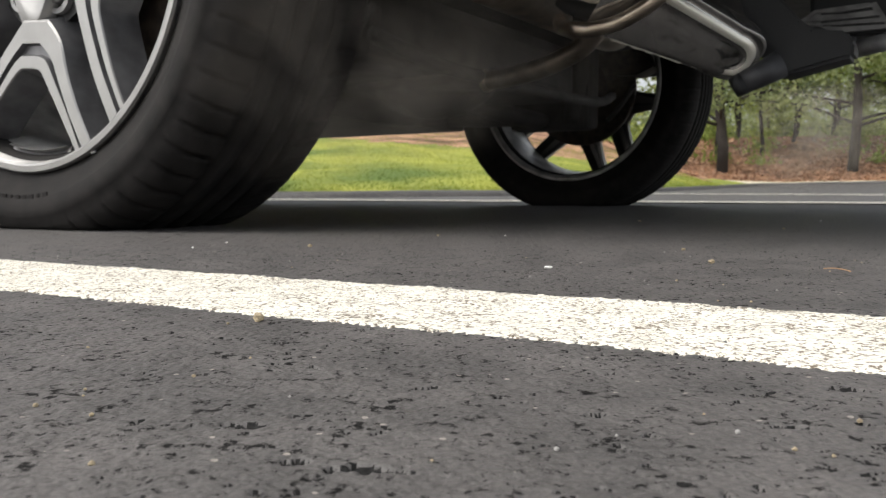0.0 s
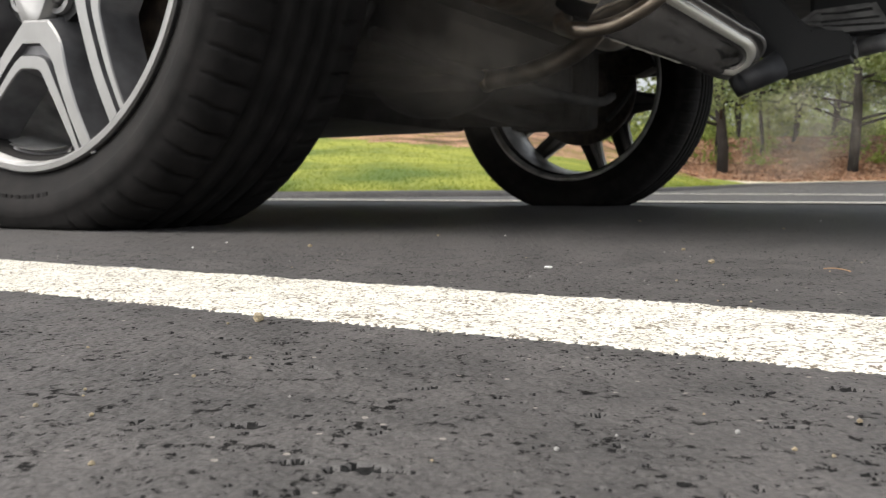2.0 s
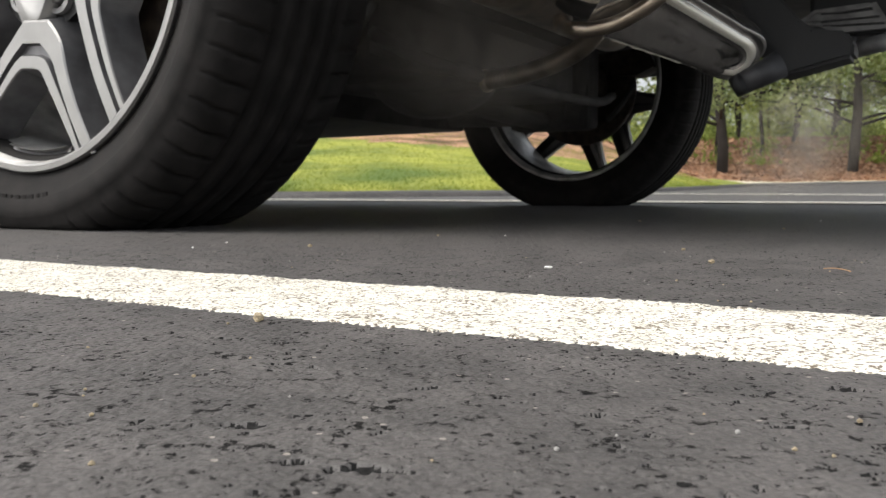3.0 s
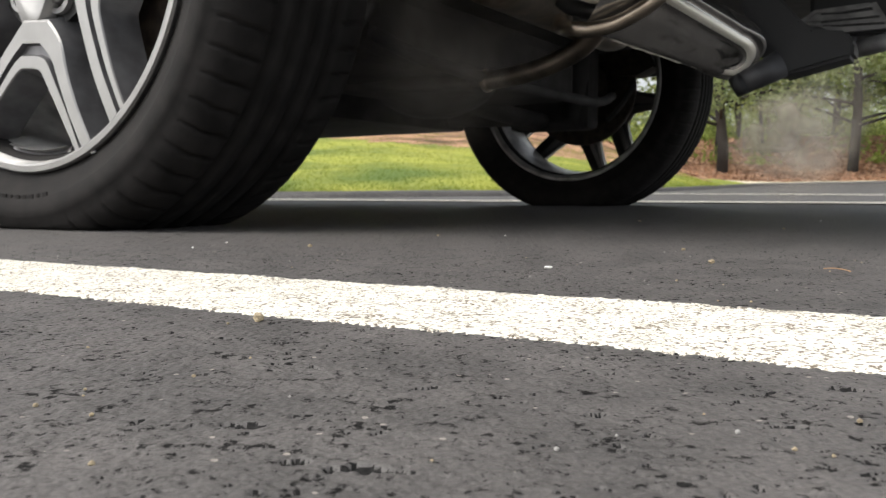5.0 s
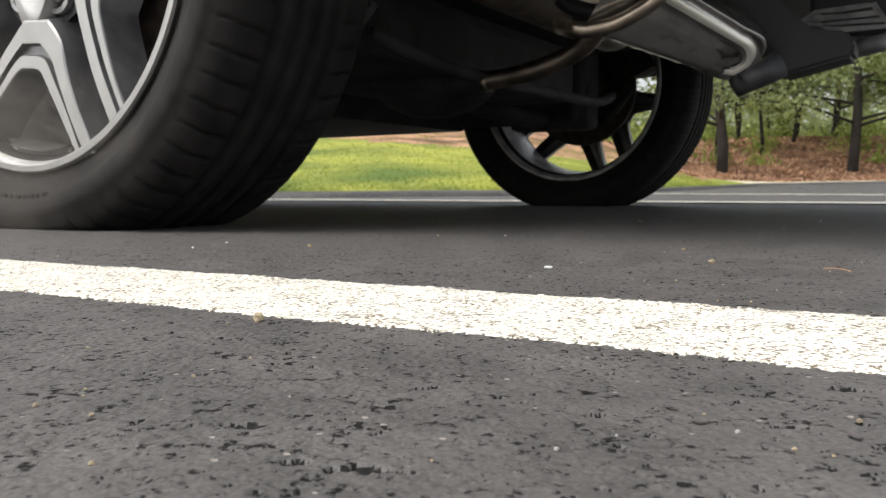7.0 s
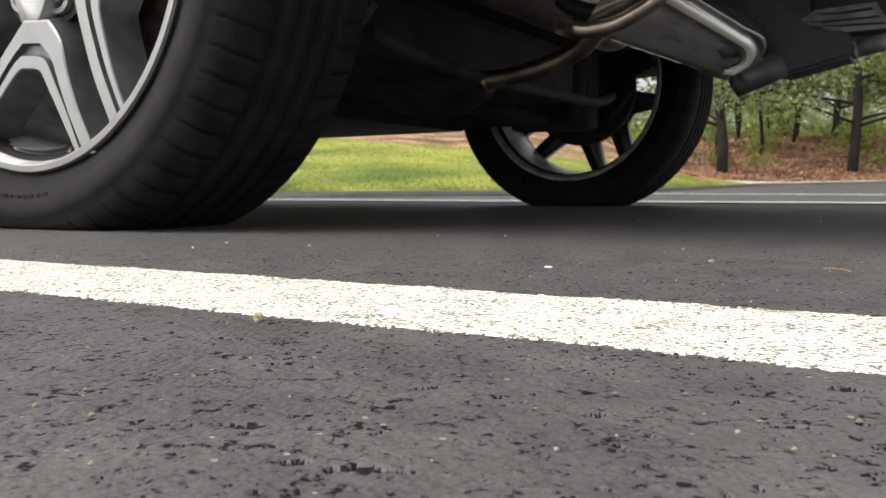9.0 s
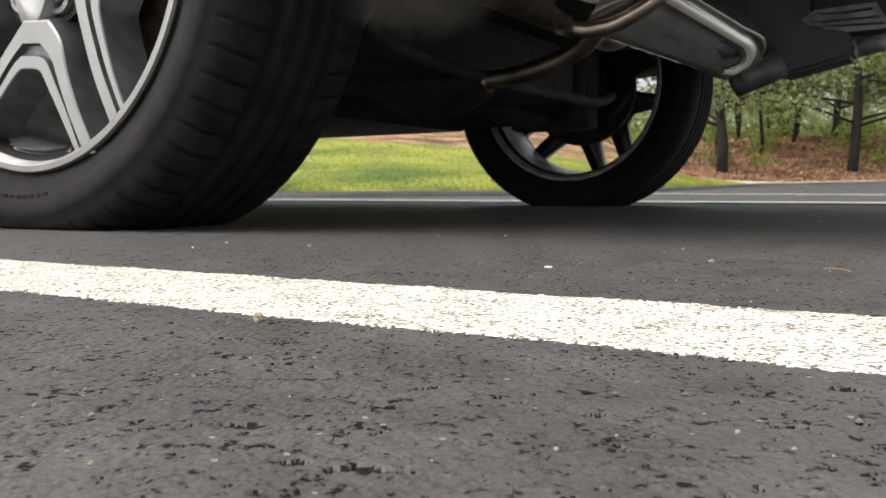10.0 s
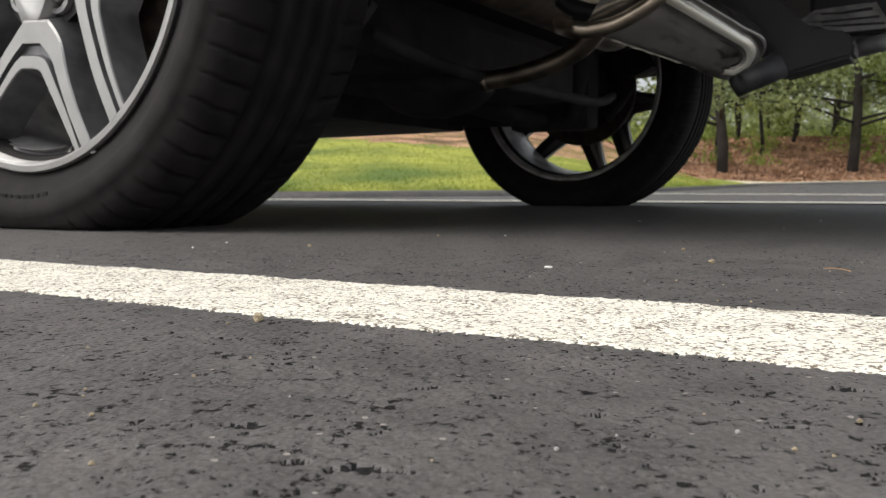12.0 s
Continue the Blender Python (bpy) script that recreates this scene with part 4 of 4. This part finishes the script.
stone("pebble", -0.064, 0.299, 0.0019, STONE, "small tan pebble beside the white line", 0.95, 1)
stone("paint_chip", 0.060, 0.495, 0.0026, CHIP, "pale flat chip on the asphalt", 0.35, 2)
for i, (x, y) in enumerate(((0.061, 0.852), (0.178, 0.643), (0.275, 1.216), (0.533, 1.228), (0.385, 0.983), (-0.106, 0.693), (-0.185, 0.743), (-0.005, 0.849), (0.164, 0.53), (-0.197, 0.684))):
    stone("grit", x, y, 0.0010 + 0.0005 * (i % 3), STONE if i % 3 else CHIP, "pale grit on dark asphalt", 0.7, i + 3)
rng = random.Random(77)
for i in range(60):
    y = 0.14 + 0.5 * rng.random() ** 1.4
    x = rng.uniform(-0.5, 0.5) * y
    if 0.225 < AX.x * x + AX.y * y < 0.35:
        continue
    stone("grit", x, y, rng.uniform(0.0003, 0.0006), rng.choice((STONE, GREYSTONE, STONE)), "tiny pale grit in the asphalt", 0.8, i + 20)
bm = bmesh.new()
tube(bm, smooth_path([(0.211, 0.481, 0.001), (0.2135, 0.477, 0.0018), (0.217, 0.472, 0.0016), (0.2185, 0.465, 0.001)], 3), 0.0003, 6)
tagged(mesh_ob("twig", bm, TWIG, True), "thin dry brown twig on the asphalt", "twig")

# ---- exhaust smoke ----
# density, half sizes, and the way of each puff: seconds, x, y, z
PUFFS = (
    ("thin", (0.197, 0.111, 0.119), [(0, -0.11, 0.93, 0.156), (0.5, -0.16, 0.93, 0.174), (1.0, -0.29, 0.93, 0.209), (1.5, -0.65, 0.94, 0.244)]),
    ("thin", (0.246, 0.136, 0.142), [(0, -0.02, 1.16, 0.213), (1.2, -0.05, 1.17, 0.228), (2.0, -0.02, 1.16, 0.221), (2.8, -0.05, 1.17, 0.251), (3.4, -0.06, 1.17, 0.295), (4.2, -0.06, 1.18, 0.518)]),
    ("thin", (0.186, 0.107, 0.121), [(0, 0.08, 1.11, 0.206), (1.0, 0.07, 1.11, 0.22), (2.0, 0.08, 1.12, 0.235), (3.0, 0.08, 1.11, 0.22), (3.6, 0.07, 1.12, 0.242), (5.0, 0.05, 1.11, 0.228), (5.4, 0.01, 1.12, 0.242), (6.0, -0.06, 1.13, 0.498)]),
    ("thin", (0.179, 0.104, 0.117), [(0, -0.08, 1.21, 0.158), (0.8, -0.11, 1.21, 0.182), (1.6, 0.03, 1.21, 0.205), (2.5, 0.09, 1.21, 0.213), (3.3, 0.04, 1.22, 0.26), (4.4, -0.05, 1.22, 0.236), (5.2, -0.07, 1.21, 0.221), (5.8, -0.17, 1.21, 0.189), (6.3, -0.3, 1.22, 0.228), (6.8, -0.84, 1.22, 0.258)]),
    ("mid", (0.120, 0.073, 0.088), [(5.1, 0.1, 1.01, 0.583), (5.35, 0.06, 0.99, 0.244), (5.5, 0.01, 0.98, 0.212), (5.65, -0.05, 0.98, 0.206), (5.8, -0.12, 0.98, 0.199), (6.0, -0.18, 0.98, 0.168), (6.2, -0.24, 0.98, 0.111), (6.4, -0.34, 0.97, 0.073), (6.7, -0.81, 0.97, 0.047)]),
    ("mid", (0.128, 0.078, 0.095), [(5.2, 0.06, 0.9, 0.555), (5.5, -0.04, 0.87, 0.232), (5.65, -0.09, 0.87, 0.215), (5.8, -0.15, 0.87, 0.204), (6.0, -0.2, 0.87, 0.165), (6.25, -0.23, 0.87, 0.115), (6.5, -0.28, 0.86, 0.081), (6.75, -0.44, 0.86, 0.076), (7.0, -0.74, 0.87, 0.092)]),
    ("mid", (0.170, 0.093, 0.094), [(5.1, 0.1, 1.01, 0.583), (5.4, 0.05, 0.98, 0.225), (5.6, 0.01, 0.98, 0.2), (5.9, -0.02, 0.98, 0.187), (6.2, -0.04, 0.98, 0.181), (6.45, -0.07, 0.98, 0.231), (6.8, -0.09, 1.01, 0.582)]),
    ("thin", (0.140, 0.080, 0.088), [(5.3, 0.07, 0.94, 0.567), (5.6, -0.08, 0.91, 0.182), (5.9, -0.13, 0.91, 0.159), (6.2, -0.15, 0.91, 0.124), (6.5, -0.19, 0.91, 0.124), (6.9, -0.28, 0.91, 0.124), (7.2, -0.75, 0.91, 0.123)]),
    ("mid", (0.097, 0.059, 0.071), [(5.25, 0.11, 1.04, 0.587), (5.5, 0.07, 1.01, 0.198), (5.7, 0.04, 1.01, 0.172), (5.9, -0.02, 1.01, 0.166), (6.2, -0.09, 1.01, 0.152), (6.5, -0.17, 1.01, 0.185), (6.9, -0.19, 1.04, 0.586)]),
    ("mid", (0.110, 0.077, 0.110), [(5.5, -0.1, 0.89, 0.56), (5.75, -0.18, 0.86, 0.213), (5.9, -0.21, 0.86, 0.164), (6.1, -0.2, 0.86, 0.098), (6.3, -0.2, 0.85, 0.076), (6.55, -0.22, 0.85, 0.065), (6.9, -0.32, 0.85, 0.059), (7.2, -0.76, 0.85, 0.064)]),
    ("thick", (0.123, 0.076, 0.092), [(9.85, -0.02, 0.99, 0.584), (10.08, -0.04, 0.96, 0.203), (10.2, -0.09, 0.96, 0.184), (10.3, -0.13, 0.96, 0.165), (10.5, -0.19, 0.96, 0.159), (10.7, -0.24, 0.96, 0.153), (10.9, -0.36, 0.96, 0.128), (11.2, -0.82, 0.96, 0.127)]),
    ("thick", (0.138, 0.085, 0.105), [(9.9, -0.05, 0.89, 0.56), (10.15, -0.11, 0.86, 0.164), (10.2, -0.15, 0.86, 0.131), (10.3, -0.19, 0.86, 0.114), (10.5, -0.26, 0.86, 0.109), (10.7, -0.31, 0.86, 0.097), (10.95, -0.43, 0.86, 0.092), (11.2, -0.79, 0.85, 0.086)]),
    ("thick", (0.165, 0.079, 0.060), [(9.9, -0.07, 0.81, 0.551), (10.15, -0.09, 0.78, 0.138), (10.2, -0.1, 0.77, 0.078), (10.4, -0.14, 0.77, 0.048), (10.6, -0.17, 0.77, 0.043), (10.85, -0.23, 0.77, 0.04), (11.1, -0.36, 0.77, 0.04), (11.4, -0.74, 0.77, 0.039)]),
    ("thick", (0.183, 0.098, 0.097), [(9.9, 0.01, 0.92, 0.578), (10.15, -0.03, 0.89, 0.219), (10.25, -0.01, 0.89, 0.185), (10.4, 0.02, 0.89, 0.163), (10.6, 0.07, 0.89, 0.157), (10.75, 0.05, 0.89, 0.191), (10.9, 0.04, 0.9, 0.271), (11.2, 0.01, 0.92, 0.578)]),
    ("mid", (0.144, 0.081, 0.086), [(9.95, -0.14, 0.78, 0.541), (10.25, -0.18, 0.75, 0.177), (10.4, -0.26, 0.75, 0.143), (10.55, -0.3, 0.75, 0.119), (10.7, -0.31, 0.75, 0.105), (10.9, -0.36, 0.75, 0.1), (11.1, -0.47, 0.75, 0.1), (11.4, -0.76, 0.75, 0.099)]),
    ("thick", (0.171, 0.084, 0.067), [(9.95, -0.04, 0.84, 0.561), (10.25, -0.04, 0.8, 0.084), (10.4, -0.01, 0.8, 0.059), (10.55, 0.0, 0.8, 0.048), (10.7, -0.03, 0.8, 0.043), (10.95, -0.13, 0.8, 0.04), (11.2, -0.23, 0.8, 0.04), (11.4, -0.41, 0.8, 0.04), (11.6, -0.77, 0.8, 0.039)]),
    ("thick", (0.146, 0.087, 0.102), [(9.9, -0.02, 1.02, 0.588), (10.15, -0.08, 1.0, 0.271), (10.25, -0.09, 1.0, 0.252), (10.4, -0.06, 1.0, 0.233), (10.6, -0.04, 1.0, 0.246), (10.8, -0.05, 1.0, 0.334), (11.05, -0.07, 1.02, 0.588)]),
    ("mid", (0.182, 0.102, 0.109), [(9.95, -0.13, 0.74, 0.582), (10.3, -0.21, 0.71, 0.143), (10.4, -0.24, 0.71, 0.097), (10.6, -0.23, 0.7, 0.093), (10.8, -0.25, 0.7, 0.088), (11.0, -0.29, 0.7, 0.088), (11.25, -0.38, 0.7, 0.088), (11.6, -0.79, 0.7, 0.087)]),
    ("mid", (0.210, 0.125, 0.148), [(9.95, 0.07, 0.99, 0.621), (10.35, -0.04, 0.96, 0.178), (10.6, -0.09, 0.96, 0.147), (10.8, -0.13, 0.96, 0.147), (11.0, -0.15, 0.96, 0.159), (11.25, -0.16, 0.96, 0.215), (11.5, -0.18, 0.99, 0.62)]),
    ("thick", (0.175, 0.106, 0.128), [(9.9, -0.11, 0.94, 0.59), (10.2, -0.13, 0.91, 0.206), (10.3, -0.21, 0.91, 0.188), (10.45, -0.28, 0.91, 0.188), (10.6, -0.31, 0.91, 0.205), (10.75, -0.34, 0.92, 0.275), (10.95, -0.4, 0.94, 0.59)]),
    ("thin", (0.215, 0.117, 0.119), [(9.95, 0.07, 0.96, 0.603), (10.3, 0.02, 0.93, 0.198), (10.5, 0.05, 0.93, 0.174), (10.7, 0.07, 0.93, 0.15), (10.9, 0.09, 0.93, 0.162), (11.1, 0.07, 0.93, 0.21), (11.4, 0.06, 0.96, 0.603)]),
    ("mid", (0.229, 0.130, 0.142), [(9.95, -0.1, 0.88, 0.597), (10.3, -0.17, 0.85, 0.13), (10.5, -0.2, 0.85, 0.119), (10.7, -0.21, 0.85, 0.108), (10.95, -0.25, 0.85, 0.097), (11.15, -0.33, 0.85, 0.097), (11.3, -0.45, 0.85, 0.097), (11.5, -0.86, 0.85, 0.096)]),
    ("thin", (0.245, 0.139, 0.152), [(9.95, -0.05, 0.94, 0.602), (10.4, -0.1, 0.91, 0.136), (10.8, -0.13, 0.91, 0.124), (11.2, -0.17, 0.91, 0.124), (11.5, -0.21, 0.91, 0.147), (11.9, -0.21, 0.94, 0.602)]),
    ("mid", (0.26, 0.12, 0.09), [(10.0, -0.1, 0.8, 0.55), (10.3, -0.2, 0.76, 0.12), (10.45, -0.27, 0.74, 0.07), (10.6, -0.28, 0.74, 0.06), (10.8, -0.36, 0.74, 0.06), (11.0, -0.55, 0.74, 0.07), (11.2, -0.85, 0.74, 0.1)]),
    ("thick", (0.17, 0.09, 0.11), [(9.95, -0.05, 0.9, 0.57), (10.2, -0.08, 0.88, 0.2), (10.4, -0.08, 0.88, 0.17), (10.6, -0.09, 0.88, 0.17), (10.75, -0.12, 0.88, 0.2), (11.0, -0.15, 0.9, 0.57)]),
    ("mid", (0.15, 0.09, 0.13), [(9.95, 0.1, 1.0, 0.58), (10.3, 0.12, 0.98, 0.2), (10.45, 0.17, 0.98, 0.14), (10.65, 0.19, 0.98, 0.12), (10.85, 0.2, 0.98, 0.16), (11.1, 0.15, 1.0, 0.58)]),
    ("thick", (0.309, 0.172, 0.182), [(0, 1.19, 2.82, 0.221), (1, 1.15, 2.82, 0.239), (2, 1.19, 2.82, 0.239), (3.2, 1.16, 2.82, 0.221), (4.8, 1.19, 2.82, 0.239), (5.6, 1.25, 2.82, 0.221), (6.2, 1.34, 2.82, 0.203), (6.8, 1.55, 2.82, 0.222), (7.2, 2.03, 2.82, 0.241)]),
    ("mid", (0.186, 0.112, 0.135), [(0, 1.21, 2.62, 0.243), (0.8, 1.11, 2.62, 0.192), (1.8, 1.02, 2.62, 0.209), (2.8, 1.07, 2.61, 0.175), (3.8, 1.16, 2.62, 0.209), (4.6, 1.04, 2.62, 0.192), (5.4, 1.14, 2.62, 0.209), (6.0, 1.27, 2.62, 0.226), (6.6, 1.48, 2.62, 0.209), (7.0, 1.88, 2.62, 0.21)]),
    ("dense", (0.228, 0.132, 0.149), [(4.4, 1.15, 2.66, -0.589), (4.9, 1.08, 2.72, 0.215), (5.4, 1.15, 2.72, 0.215), (5.9, 1.25, 2.72, 0.215), (6.3, 1.41, 2.72, 0.233), (6.7, 1.87, 2.72, 0.234)]),
    ("dense", (0.193, 0.117, 0.140), [(9.9, 1.19, 2.66, -0.589), (10.1, 1.17, 2.72, 0.224), (10.2, 1.22, 2.72, 0.215), (10.4, 1.3, 2.72, 0.198), (10.6, 1.38, 2.72, 0.18), (10.9, 1.57, 2.71, 0.163), (11.1, 1.95, 2.71, 0.164)]),
    ("mid", (0.130, 0.079, 0.097), [(9.9, 1.1, 2.47, -0.542), (10.1, 1.13, 2.52, 0.251), (10.3, 1.21, 2.52, 0.235), (10.5, 1.31, 2.52, 0.219), (10.8, 1.73, 2.52, 0.22)]),
)
INSIDE = ROOT @ Vector((-0.25, -0.1, 0.72))


def build_smoke():
    made = []
    for i, (kind, size, way) in enumerate(PUFFS):
        bm = bmesh.new()
        bmesh.ops.create_icosphere(bm, subdivisions=4, radius=1.0)
        for v in bm.verts:
            v.co = Vector((v.co.x * size[0], v.co.y * size[1], v.co.z * size[2]))
        ob = mesh_ob("smoke_puff", bm, SMOKE[kind], True)
        label = "thin grey veil of exhaust smoke under the car" if kind == "thin" else "drifting grey cloud of exhaust smoke"
        made.append(tagged(ob, label, "smoke", group="exhaust smoke"))
    return made


smoke = build_smoke()


def motions():
    for i, (puff, (kind, size, way)) in enumerate(zip(smoke, PUFFS)):
        rows = []
        if way[0][0] > 0.3:
            rest = Vector(way[0][1:]) if way[0][3] < -0.1 else INSIDE
            rows += [(0, pose(*rest)), (way[0][0] - 0.3, pose(*rest))]
        for t, x, y, z in way:
            turn = math.degrees(math.atan2(-x, y))
            rows.append((t, pose(x, y, z, 0, (12 if i % 2 else -12) * (t - way[0][0]), turn)))
        t, x, y, z = way[-1]
        if z < 0.45:
            rows.append((t + 0.4, pose(x, y, -0.5)))
            z = -0.5
        else:
            rows.append((t + 0.4, pose(*INSIDE)))
            x, y, z = INSIDE
        rows.append((12.0, pose(x, y, z)))
        walk(puff, rows)


motions()
